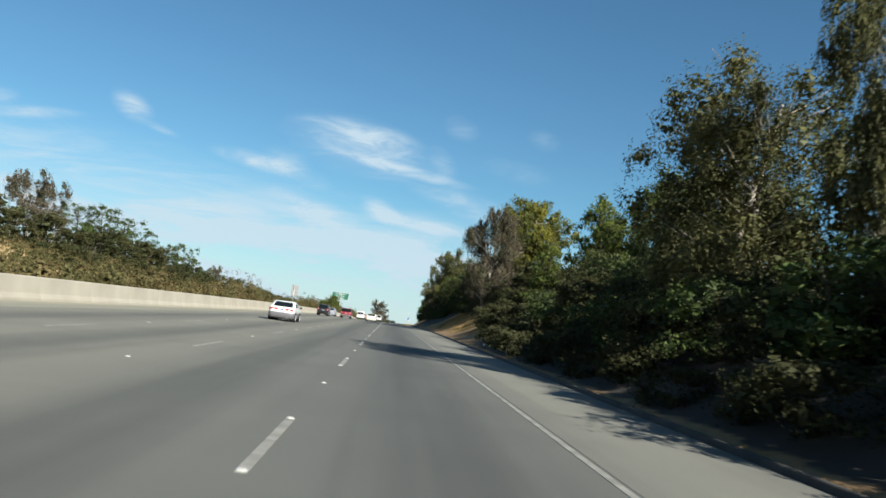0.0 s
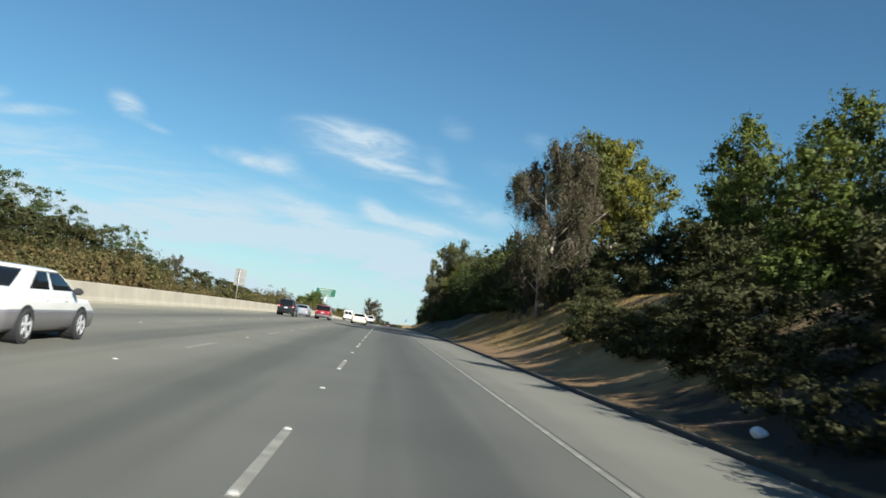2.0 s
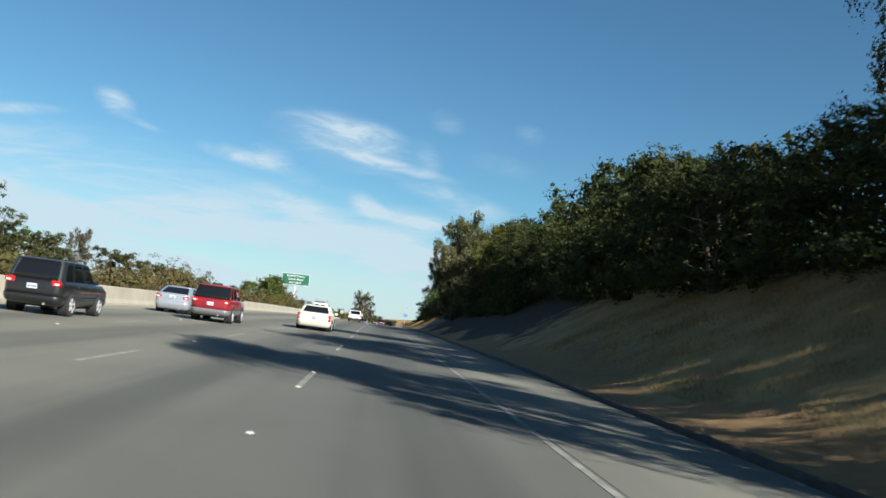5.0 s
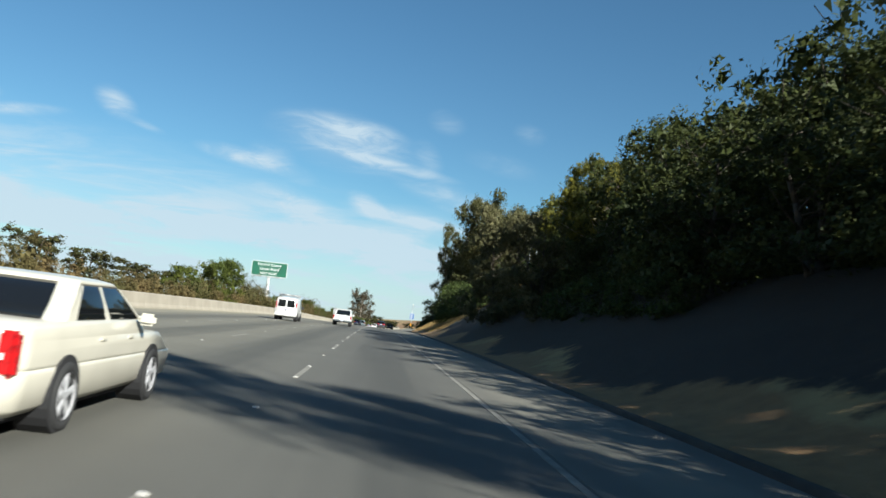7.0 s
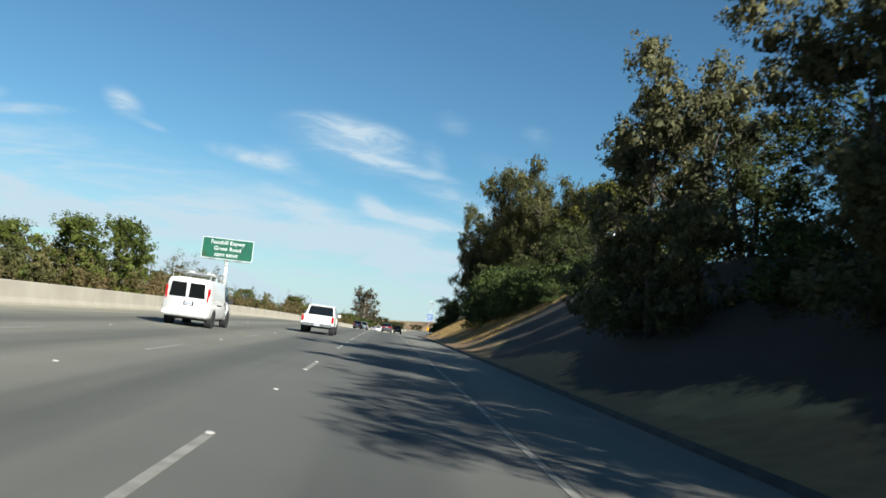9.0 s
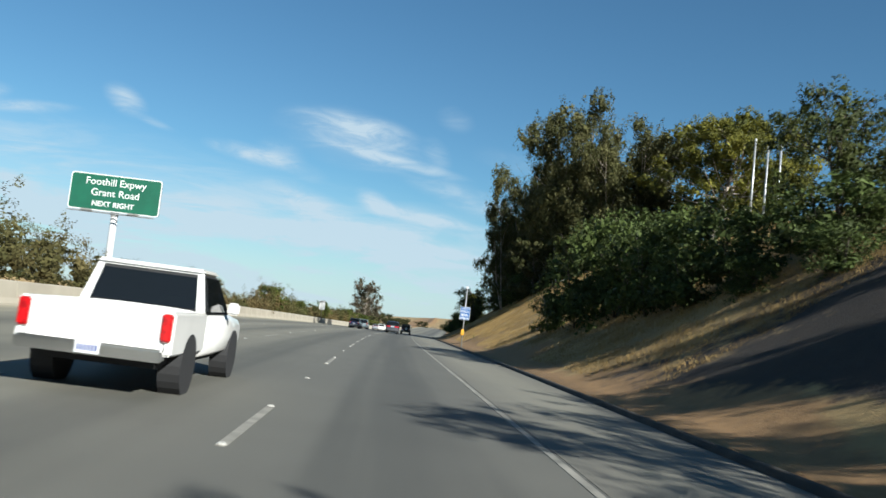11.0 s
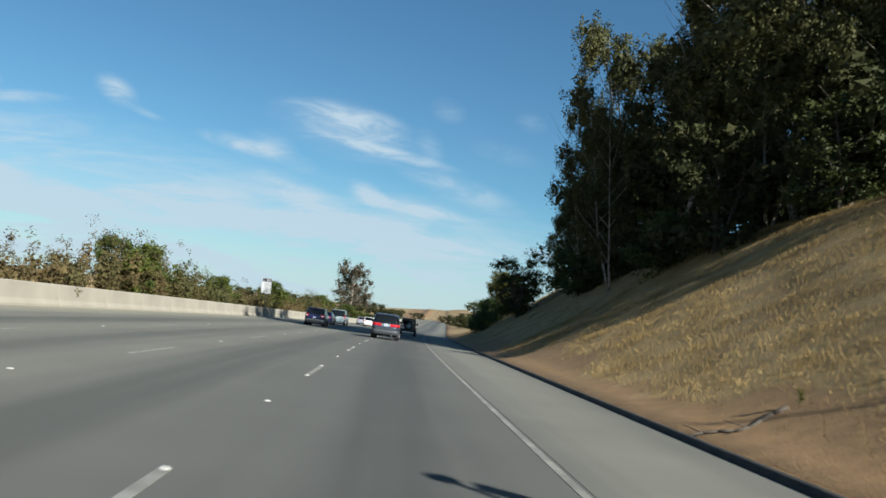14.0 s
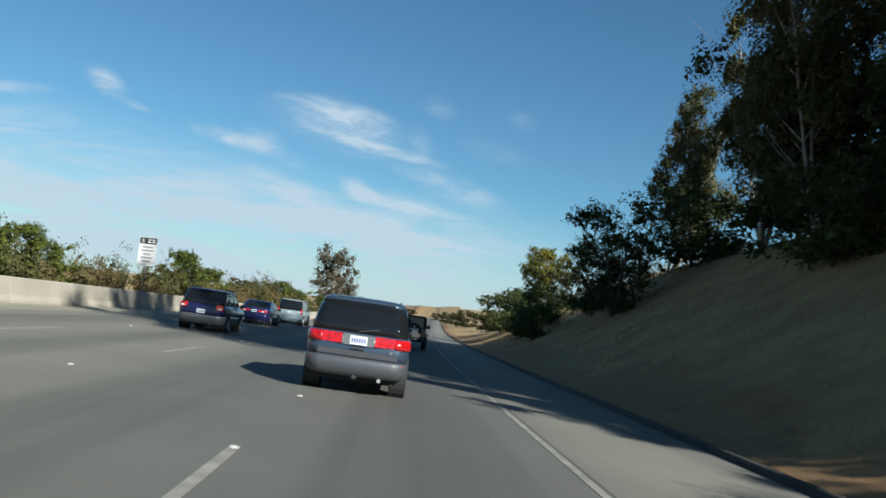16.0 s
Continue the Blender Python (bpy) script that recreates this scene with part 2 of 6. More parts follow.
LANE = 3.66
M = {
    "road": road_material("worn_paving", (0.086, 0.083, 0.070), (0.052, 0.051, 0.044), LANE, math.pi),
    "shoulder": road_material("pale_shoulder", (0.147, 0.139, 0.110), (0.108, 0.102, 0.084), 3.1, 0.0),
    "paint": material("road_paint", (0.237, 0.224, 0.192), 0.8, second=(0.147, 0.140, 0.118), scale=2.2, mix=0.4, bump=0.2, fine=0.15),
    "marker": material("ceramic_marker", (0.490, 0.476, 0.435), 0.4, second=(0.272, 0.258, 0.231), scale=20, mix=0.2),
    "concrete": material("barrier_concrete", (0.322, 0.289, 0.228), 0.85, second=(0.267, 0.237, 0.186), scale=0.5, mix=0.3, bump=0.3, bump_scale=25, piece=0.025, fine=0.08),
    "dike": material("asphalt_dike", (0.022, 0.020, 0.017), 0.95, second=(0.050, 0.042, 0.032), scale=1.5, mix=0.3, bump=0.6, bump_scale=20, fine=0.2),
    "ground": ground_material(),
    "straw": material("dry_grass", (0.330, 0.228, 0.094), 0.9, second=(0.225, 0.150, 0.060), scale=0.55, mix=0.42, island=0.1, through_light=0.3),
    "bark_pale": material("pale_bark", (0.320, 0.275, 0.225), 0.85, second=(0.150, 0.120, 0.088), scale=2.5, mix=0.4, bump=0.6, bump_scale=8),
    "bark_dark": material("dark_bark", (0.075, 0.058, 0.041), 0.9, second=(0.041, 0.032, 0.024), scale=3, mix=0.3, bump=0.8, bump_scale=10),
    "leaf_gum": material("gum_leaves", (0.100, 0.094, 0.036), 0.6, second=(0.052, 0.055, 0.019), scale=0.3, mix=0.3, island=0.3, through_light=0.2),
    "leaf_brown": material("faded_leaves", (0.089, 0.070, 0.047), 0.75, second=(0.054, 0.052, 0.028), scale=0.35, mix=0.5, island=0.28, through_light=0.2),
    "leaf_dome": material("olive_yellow_leaves", (0.158, 0.145, 0.022), 0.6, second=(0.061, 0.069, 0.017), scale=0.3, mix=0.4, island=0.35, through_light=0.25),
    "leaf_oak": material("oak_leaves", (0.026, 0.036, 0.011), 0.6, second=(0.053, 0.060, 0.015), scale=0.35, mix=0.35, island=0.28, through_light=0.15),
    "leaf_pine": material("fresh_green_foliage", (0.099, 0.114, 0.021), 0.6, second=(0.044, 0.062, 0.015), scale=0.4, mix=0.35, island=0.28, through_light=0.25),
    "leaf_olive": material("olive_grey_leaves", (0.125, 0.115, 0.055), 0.65, second=(0.065, 0.066, 0.028), scale=0.5, mix=0.35, island=0.3, through_light=0.2),
    "leaf_shrub": material("shrub_leaves", (0.056, 0.053, 0.020), 0.7, second=(0.031, 0.037, 0.012), scale=0.4, mix=0.3, island=0.3, through_light=0.2),
    "leaf_bush": material("bush_leaves", (0.062, 0.084, 0.022), 0.6, second=(0.034, 0.046, 0.014), scale=0.5, mix=0.35, island=0.3, through_light=0.2),
    "leaf_bramble": material("bramble_leaves", (0.048, 0.045, 0.017), 0.75, second=(0.027, 0.030, 0.011), scale=0.4, mix=0.3, island=0.3, through_light=0.15),
    "leaf_brush": material("dry_brush", (0.116, 0.083, 0.036), 0.85, second=(0.064, 0.064, 0.023), scale=0.13, mix=0.45, island=0.3, through_light=0.2),
    "steel": material("galvanised_steel", (0.46, 0.46, 0.45), 0.45, metal=0.7, second=(0.33, 0.33, 0.32), scale=6, mix=0.2),
    "sign_green": material("sign_green", (0.008, 0.089, 0.049), 0.45, second=(0.007, 0.069, 0.039), scale=0.8, mix=0.2),
    "sign_blue": material("sign_blue", (0.013, 0.089, 0.276), 0.4, second=(0.011, 0.072, 0.223), scale=1.5, mix=0.2),
    "sign_white": material("sign_white", (0.564, 0.564, 0.549), 0.45, second=(0.448, 0.448, 0.433), scale=2, mix=0.2),
    "sign_black": material("sign_black", (0.02, 0.02, 0.022), 0.5),
    "sign_back": material("sign_back_aluminium", (0.276, 0.269, 0.256), 0.5, metal=0.3, second=(0.216, 0.210, 0.197), scale=1.2, mix=0.3),
    "yellow": material("callbox_yellow", (0.578, 0.289, 0.011), 0.45, second=(0.477, 0.231, 0.011), scale=5, mix=0.2),
    "tyre": material("tyre_rubber", (0.018, 0.018, 0.018), 0.85, bump=0.3, bump_scale=40),
    "rim": material("alloy_rim", (0.510, 0.510, 0.518), 0.35, metal=0.35),
    "chrome": material("chrome", (0.75, 0.75, 0.75), 0.12, metal=1.0),
    "recess": material("dark_bumper_panel", (0.035, 0.037, 0.042), 0.5, second=(0.028, 0.03, 0.034), scale=3, mix=0.3),
    "trim": material("black_trim", (0.022, 0.022, 0.024), 0.55),
    "inside": material("dark_interior", (0.012, 0.012, 0.013), 0.8),
    "glass": material("tinted_glass", (0.010, 0.012, 0.013), 0.03, glass=0.4),
    "dark_glass": material("privacy_glass", (0.007, 0.008, 0.009), 0.05),
    "tail": material("tail_lamp_red", (0.46, 0.006, 0.008), 0.15, coat=0.7, second=(0.22, 0.004, 0.006), scale=14, mix=0.4),
    "tail_lit": material("lit_brake_lamp", (0.6, 0.02, 0.02), 0.2, emit=(1.0, 0.06, 0.04, 1.2)),
    "lamp_clear": material("clear_lamp", (0.612, 0.612, 0.595), 0.15, coat=0.5),
    "plate": material("number_plate", (0.520, 0.527, 0.535), 0.4),
    "plate_mark": material("plate_marks", (0.05, 0.07, 0.20), 0.5),
    "litter": material("litter", (0.75, 0.76, 0.78), 0.6),
}


def car_paint(name, colour, metal=0.0, rough=0.32):
    return material(name, colour, rough, metal=metal, coat=0.55, second=tuple(c * 0.86 for c in colour), scale=1.2, mix=0.1)


# ---- the road's line ----
WAY = np.arange(-160.0, 3300.0, 1.0)
_turn = np.radians(np.interp(WAY, (0, 60, 240, 275, 308, 340, 400, 460), (-.15, -.3, -.35, -.6, -1.5, -2.2, -4.0, -5.0)))
_rise = np.radians(np.interp(WAY, (0, 90, 160, 240, 280, 340, 420, 520, 620), (.5, .45, .2, -.15, -.45, -.9, -1.1, -1.0, 0.0)))
_x, _y, _z = np.cumsum(-np.sin(_turn)), np.cumsum(np.cos(_turn)), np.cumsum(np.tan(_rise))
_x, _y, _z = _x - _x[160], _y - _y[160], _z - _z[160]
CROSSFALL = math.tan(radians(1.15))


def on_road(s, lat, up=0.0):
    """World places: s metres along, lat metres right of the edge line, up metres above the paving's plane."""
    s, lat = np.asarray(s, float), np.asarray(lat, float)
    a = np.interp(s, WAY, _turn)
    tilt = np.clip(lat, -40, 40)
    return np.stack([np.interp(s, WAY, _x) + lat * np.cos(a), np.interp(s, WAY, _y) + lat * np.sin(a),
                     np.interp(s, WAY, _z) - CROSSFALL * tilt + up + 0 * s], -1)


def road_pose(s, lat, up=0.0, turn=0.0, level=False):
    """A pose on the road at s, lat, facing along it; level: upright instead of square to the paving."""
    p = on_road(s, lat, up)
    a, g = float(np.interp(s, WAY, _turn)), float(np.interp(s, WAY, _rise))
    tilt = Matrix.Identity(4) if level else Euler((g, math.atan(CROSSFALL), 0)).to_matrix().to_4x4()
    return Matrix.Translation(p) @ Matrix.Rotation(a + radians(turn), 4, "Z") @ tilt


CREST = ((-160, 0, 50, 90, 200, 260, 290, 400, 430, 520), (10, 10, 10, 11.5, 11.5, 15.0, 16.6, 16.6, 15, 16), (3.5, 3.6, 3.8, 4.6, 4.6, 7.8, 8.6, 8.6, 6.2, 2.0))


def hillside(s, lat):
    """Height of the ground above the paving's plane."""
    s, lat = np.broadcast_arrays(np.asarray(s, float), np.asarray(lat, float))
    top_at, top = np.interp(s, CREST[0], CREST[1]), np.interp(s, CREST[0], CREST[2])
    k = np.clip((lat - 4.3) / (top_at - 4.3), 0, 1)
    right = np.where(lat < 4.3, np.clip((lat - 3.3) * 0.22, -0.25, 0.22), 0.22 + (top - 0.22) * (k ** 1.14))
    right = right + np.clip(lat - top_at, 0, 200) * 0.07 + np.clip(lat - top_at, 0, 5) * np.interp(s, (258, 276, 340, 368), (0, 0.33, 0.33, 0))
    rough = 0.06 * np.sin(s * 0.61 + 1.7 * np.sin(lat * 0.8)) * np.sin(lat * 0.9 + s * 0.13) + 0.025 * np.sin(s * 1.7 + lat * 2.1)
    right = right + rough * np.clip((lat - 4.2) / 2.5, 0, 1)
    bank = np.interp(s, (-160, 210, 260, 3300), (7.0, 7.0, 2.0, 1.5))
    left = np.clip((-lat - 40) / 26, 0, 1) * bank + np.clip(-lat - 66, 0, 300) * 0.03
    left = left + rough * np.clip((-lat - 40) / 5, 0, 1) * 2
    base = np.where(lat > 3.3, right, np.where(lat < -40, left, -0.25))
    base = np.where((lat <= -17.6) & (lat >= -23.5), 0.08, base)
    far = np.exp(-((s - 1500) / 240) ** 2) * (8 + 2.5 * np.sin(lat * 0.011 + 1) + 1.5 * np.sin(lat * 0.031)) * np.clip((lat + 140) / 120, 0.25, 1)
    fade = np.interp(s, (520, 760), (1, 0))
    return base * np.where(np.abs(lat) > 30, fade * 0.8 + 0.2, 1) + far


# ---- mesh helpers ----
def finish(me, material_list, smooth):
    for mt in material_list:
        me.materials.append(mt)
    if smooth:
        me.polygons.foreach_set("use_smooth", [True] * len(me.polygons))
    me.update()


def part(name, bm, mt, parent=None, label="", smooth=False):
    """Link a bmesh as one mesh object, under a thing or part if given."""
    bmesh.ops.recalc_face_normals(bm, faces=bm.faces)
    me = bpy.data.meshes.new(name)
    bm.to_mesh(me)
    bm.free()
    finish(me, [mt], smooth)
    ob = new(name, me)
    ob.parent = parent
    return tagged(ob, label)


def sheet(name, verts, faces, mats, parent=None, label="", smooth=True, face_mats=None, uvs=None):
    me = bpy.data.meshes.new(name)
    me.from_pydata([tuple(v) for v in verts], [], [tuple(int(i) for i in q) for q in faces])
    finish(me, mats, smooth)
    if face_mats is not None:
        me.polygons.foreach_set("material_index", face_mats)
    if uvs is not None:
        layer = me.uv_layers.new(name="metres")
        loops = np.empty(len(me.loops), dtype=np.int32)
        me.loops.foreach_get("vertex_index", loops)
        layer.data.foreach_set("uv", np.asarray(uvs, dtype=np.float32)[loops].ravel())
    ob = new(name, me)
    ob.parent = parent
    return tagged(ob, label)


def thing(name, label, category, group=""):
    return tagged(new(name), label, category, group)


def box(bm, centre, size, bevel=0.0, turn=None):
    m = Matrix.Translation(centre) @ (turn or Matrix.Identity(4)) @ Matrix.Diagonal((*size, 1))
    made = bmesh.ops.create_cube(bm, size=1.0, matrix=m)["verts"]
    if bevel:
        edges = list({e for v in made for e in v.link_edges})
        bmesh.ops.bevel(bm, geom=edges, offset=bevel, segments=2, affect="EDGES", clamp_overlap=True)


def tube(bm, a, b, r0, r1=None, sides=8):
    a, b = Vector(a), Vector(b)
    m = Matrix.Translation((a + b) / 2) @ (b - a).to_track_quat("Z", "Y").to_matrix().to_4x4()
    bmesh.ops.create_cone(bm, cap_ends=True, segments=sides, radius1=r0, radius2=r0 if r1 is None else r1, depth=(b - a).length, matrix=m)


def slab(bm, corners, thick):
    """A thin plate from four or more corners, given anticlockwise from outside."""
    c = [Vector(p) for p in corners]
    n = (c[1] - c[0]).cross(c[-1] - c[0]).normalized() * thick
    low, high = [bm.verts.new(p) for p in c], [bm.verts.new(p + n) for p in c]
    k = len(c)
    bm.faces.new(high)
    bm.faces.new(low[::-1])
    for i in range(k):
        bm.faces.new((low[i], low[(i + 1) % k], high[(i + 1) % k], high[i]))


def loft(bm, rings):
    rows = [[bm.verts.new(p) for p in ring] for ring in rings]
    k = len(rows[0])
    for a, b in zip(rows, rows[1:]):
        for i in range(k):
            bm.faces.new((a[i], a[(i + 1) % k], b[(i + 1) % k], b[i]))
    bm.faces.new(rows[0][::-1])
    bm.faces.new(rows[-1])


def along(name, profile, s0, s1, step, mt, parent=None, label="", kind_uv=False, smooth=False):
    """Sweep a closed profile of (lat, up) along the road."""
    ss = np.arange(s0, s1 + step / 2, step)
    k = len(profile)
    verts = np.concatenate([on_road(np.full(k, s), [p[0] for p in profile], np.array([p[1] for p in profile])) for s in ss])
    faces = [(i * k + j, i * k + (j + 1) % k, (i + 1) * k + (j + 1) % k, (i + 1) * k + j) for i in range(len(ss) - 1) for j in range(k)]
    faces += [tuple(range(k))[::-1], tuple((len(ss) - 1) * k + j for j in range(k))]
    uvs = [(p[0], s) for s in ss for p in profile] if kind_uv else None
    ob = sheet(name, verts, faces, [mt], parent, label, smooth, uvs=uvs)
    return ob


# ---- ground and road ----
def build_ground():
    s_rows = np.concatenate([np.arange(-150, 520, 2.5), np.arange(520, 760, 12), np.arange(760, 1700, 40), np.array([1900, 2300, 2800, 3200])])
    lats = np.concatenate([[-2500, -1200, -600, -350, -220, -150, -110, -90, -76], np.arange(-68, -39, 4.0), [-34, -28, -23.6, -23.4, -20, -17.7, -17.5, -10, -2, 3.25],
                           np.arange(3.6, 14.5, 0.6), np.arange(15, 34, 3.0), [38, 48, 64, 90, 140, 220, 350, 600, 1200, 2500]])
    S, L = np.meshgrid(s_rows, lats, indexing="ij")
    verts = on_road(S, L, hillside(S, L)).reshape(-1, 3)
    k = len(lats)
    i, j = np.meshgrid(np.arange(len(s_rows) - 1), np.arange(k - 1), indexing="ij")
    a = (i * k + j).ravel()
    faces = np.stack([a, a + 1, a + k + 1, a + k], -1)
    ob = sheet("ground", verts, faces, [M["ground"]], label="dry golden hillside and bare earth beside the freeway")

    def soft(x, w=0.8):
        return np.clip(0.5 + x / (2 * w), 0, 1)

    edge = 5.4 + 0.8 * np.sin(S * 0.23) + 0.5 * np.sin(S * 0.71)
    bare = np.maximum(soft(L - 3.0, 0.3) * soft(edge - L), soft(-17 - L) * soft(L + 40))
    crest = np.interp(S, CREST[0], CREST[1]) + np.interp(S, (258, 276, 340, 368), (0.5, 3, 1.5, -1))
    # litter mask: leaf fall and painted shade below the trees and brush
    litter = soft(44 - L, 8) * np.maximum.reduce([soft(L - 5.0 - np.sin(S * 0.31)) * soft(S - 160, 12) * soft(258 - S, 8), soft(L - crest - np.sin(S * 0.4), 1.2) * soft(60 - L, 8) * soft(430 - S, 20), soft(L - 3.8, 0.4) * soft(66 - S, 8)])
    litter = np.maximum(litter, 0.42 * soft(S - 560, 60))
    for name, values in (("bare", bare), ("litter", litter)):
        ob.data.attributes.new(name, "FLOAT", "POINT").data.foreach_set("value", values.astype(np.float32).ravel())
    tagged(ob, kind="structure")


def strip(name, l0, l1, s0, s1, up, mt, step=4.0, columns=2, parent=None, label=""):
    """A paved strip with a skirt, whose own map holds metres across and along."""
    lats = np.linspace(l0, l1, columns)
    prof = [(l, up) for l in lats] + [(l1, up - 0.35), (l0, up - 0.35)]
    return along(name, prof, s0, s1, step, mt, parent, label, kind_uv=True)


def build_road():
    road = tagged(strip("road", -14.9, 0.16, -140, 880, 0.0, M["road"], columns=17), "grey worn freeway lanes with oil-darkened streaks", kind="structure")
    tagged(strip("pavement", 0.10, 3.06, -140, 880, 0.004, M["shoulder"], columns=4), "pale paved hard shoulder beside the lanes", kind="structure")
    tagged(strip("pavement", -17.0, -14.904, -140, 880, 0.002, M["shoulder"], columns=3), "narrow paved inner shoulder along the median barrier", kind="structure")
    tagged(strip("road", -38.5, -23.5, -140, 880, 0.0, M["road"], columns=9), "opposite carriageway behind the median planting", kind="structure")
    # solid edge line and worn left line
    along("edge_line", [(-0.06, 0.0), (0.045, 0.0), (0.045, 0.006), (-0.06, 0.006)], -140, 900, 4, M["paint"], road, "thin white edge line")
    bm = bmesh.new()
    box(bm, (0, LANE / 2, 0.003), (0.11, LANE, 0.006))
    first = part("lane_dash", bm, M["paint"], road)
    bm = bmesh.new()
    bmesh.ops.create_uvsphere(bm, u_segments=8, v_segments=4, radius=1, matrix=Matrix.Diagonal((0.055, 0.055, 0.022, 1)))
    dot = part("raised_marker", bm, M["marker"], road)
    used = set()

    def put(ob, m):
        if ob in used:
            o = ob.copy()
            scene.collection.objects.link(o)
        else:
            o = ob
            used.add(ob)
        o.matrix_world = m

    for n in range(-6, 46):
        s = 7.2 + 14.63 * n
        for lane in (1, 2, 3):
            put(first, road_pose(s, -LANE * lane))
            near = -30 < s < 360 and lane == 1
            put(dot, road_pose(s + LANE + 5.5, -LANE * lane, 0.004))
            if near:
                for k in (0.05, 3.6):
                    put(dot, road_pose(s + k, -LANE * lane, 0.01))
    bm = bmesh.new()
    box(bm, (0, LANE / 2, 0.003), (0.10, LANE, 0.006))
    worn = part("lane_dash", bm, M["paint"], road)
    for n in range(-3, 22):
        put(worn, road_pose(11.9 + 29.26 * n, -14.55))


def build_barrier():
    wall = tagged(new("median_wall"), "long pale concrete median barrier, weathered", kind="structure")
    prof = [(-0.30, -0.06), (0.30, -0.06), (0.30, 0.09), (0.20, 0.30), (0.115, 0.95), (0.09, 0.98), (-0.09, 0.98), (-0.115, 0.95), (-0.20, 0.30), (-0.30, 0.09)]
    bm = bmesh.new()
    loft(bm, [[(x, y, z) for x, z in prof] for y in (0.0, 6.08)])
    first = part("barrier_segment", bm, M["concrete"], wall)
    for n in range(-22, 120):
        o = first if n == -22 else first.copy()
        if o is not first:
            scene.collection.objects.link(o)
        o.matrix_world = road_pose(n * 6.1, -17.3)
    dike = along("kerb", [(3.04, -0.1), (3.07, 0.02), (3.11, 0.10), (3.18, 0.125), (3.25, 0.10), (3.32, -0.1)], -140, 760, 2.0, M["dike"], smooth=True)
    tagged(dike, "low dark asphalt dike edging the hard shoulder", kind="structure")


build_ground()
build_road()
build_barrier()


# ---- trees and brush ----
def unit(v):
    return v / np.linalg.norm(v, axis=-1, keepdims=True)


def leaf_cloud(rng, centres, radii, count, size, droop=0.0, shell=0.55, rich=1.7, twigs=16):
    """Small pointed leaves gathered on twigs all over each clump, round a few broad inner leaves: arrays of corners and faces."""
    centres, radii = np.asarray(centres, float), np.asarray(radii, float)
    weight = radii.prod(1) ** 0.7
    weight /= weight.sum()
    # twig ends on the shell of every clump; some hang out beyond it
    tip = unit(rng.normal(size=(len(centres), twigs, 3)))
    reach = (shell + (1 - shell) * rng.random((len(centres), twigs)) ** 0.6) * (1 + 0.12 * rng.normal(size=(len(centres), twigs)))
    tuft = (0.16 + 0.16 * rng.random((len(centres), twigs))) * radii.mean(1)[:, None]

    def blades(d, p, n, ln, wd):
        k = len(p)
        a = rng.normal(size=(k, 3))
        a[:, 2] -= droop * 2.5
        a = unit(a - n * (a * n).sum(1)[:, None])
        b = np.cross(n, a)
        return np.stack([p - b * wd[:, None], p + b * wd[:, None], p + a * ln[:, None]], 1)

    outer = int(count * rich)
    which = rng.choice(len(centres), size=outer, p=weight)
    tw = rng.integers(0, twigs, outer)
    d = tip[which, tw]
    e = unit(rng.normal(size=(outer, 3)))
    p = centres[which] + d * reach[which, tw][:, None] * radii[which] + e * (tuft[which, tw] * rng.random(outer) ** 0.45)[:, None]
    p[:, 2] -= droop * rng.random(outer) ** 2 * radii[which][:, 2] * 1.4
    # leaves lie over the clump's surface, so that each clump is lit as a body
    n = unit(0.8 * d + 0.45 * e + 0.45 * rng.normal(size=(outer, 3)))
    small = size * 0.66
    fine = blades(d, p, n, small * (0.6 + 0.8 * rng.random(outer)), small * (0.28 + 0.3 * rng.random(outer)))
    inner = int(count * 0.24)
    which = rng.choice(len(centres), size=inner, p=weight)
    d = unit(rng.normal(size=(inner, 3)))
    p = centres[which] + d * (0.15 + 0.45 * rng.random(inner))[:, None] * radii[which]
    broad = blades(d, p, unit(d + 0.3 * rng.normal(size=(inner, 3))), size * (1.1 + 0.8 * rng.random(inner)), size * (0.6 + 0.4 * rng.random(inner)))
    out = np.concatenate([fine, broad])
    return out.reshape(-1, 3), np.arange(len(out) * 3).reshape(-1, 3)


def fast_mesh(name, verts, quads, mt):
    me = bpy.data.meshes.new(name)
    n = len(quads)
    me.vertices.add(len(verts))
    me.vertices.foreach_set("co", np.asarray(verts, np.float32).ravel())
    k = np.asarray(quads).shape[1]
    me.loops.add(n * k)
    me.loops.foreach_set("vertex_index", np.asarray(quads, np.int32).ravel())
    me.polygons.add(n)
    me.polygons.foreach_set("loop_start", np.arange(n, dtype=np.int32) * k)
    me.materials.append(mt)
    me.update(calc_edges=True)
    me.validate()
    return me


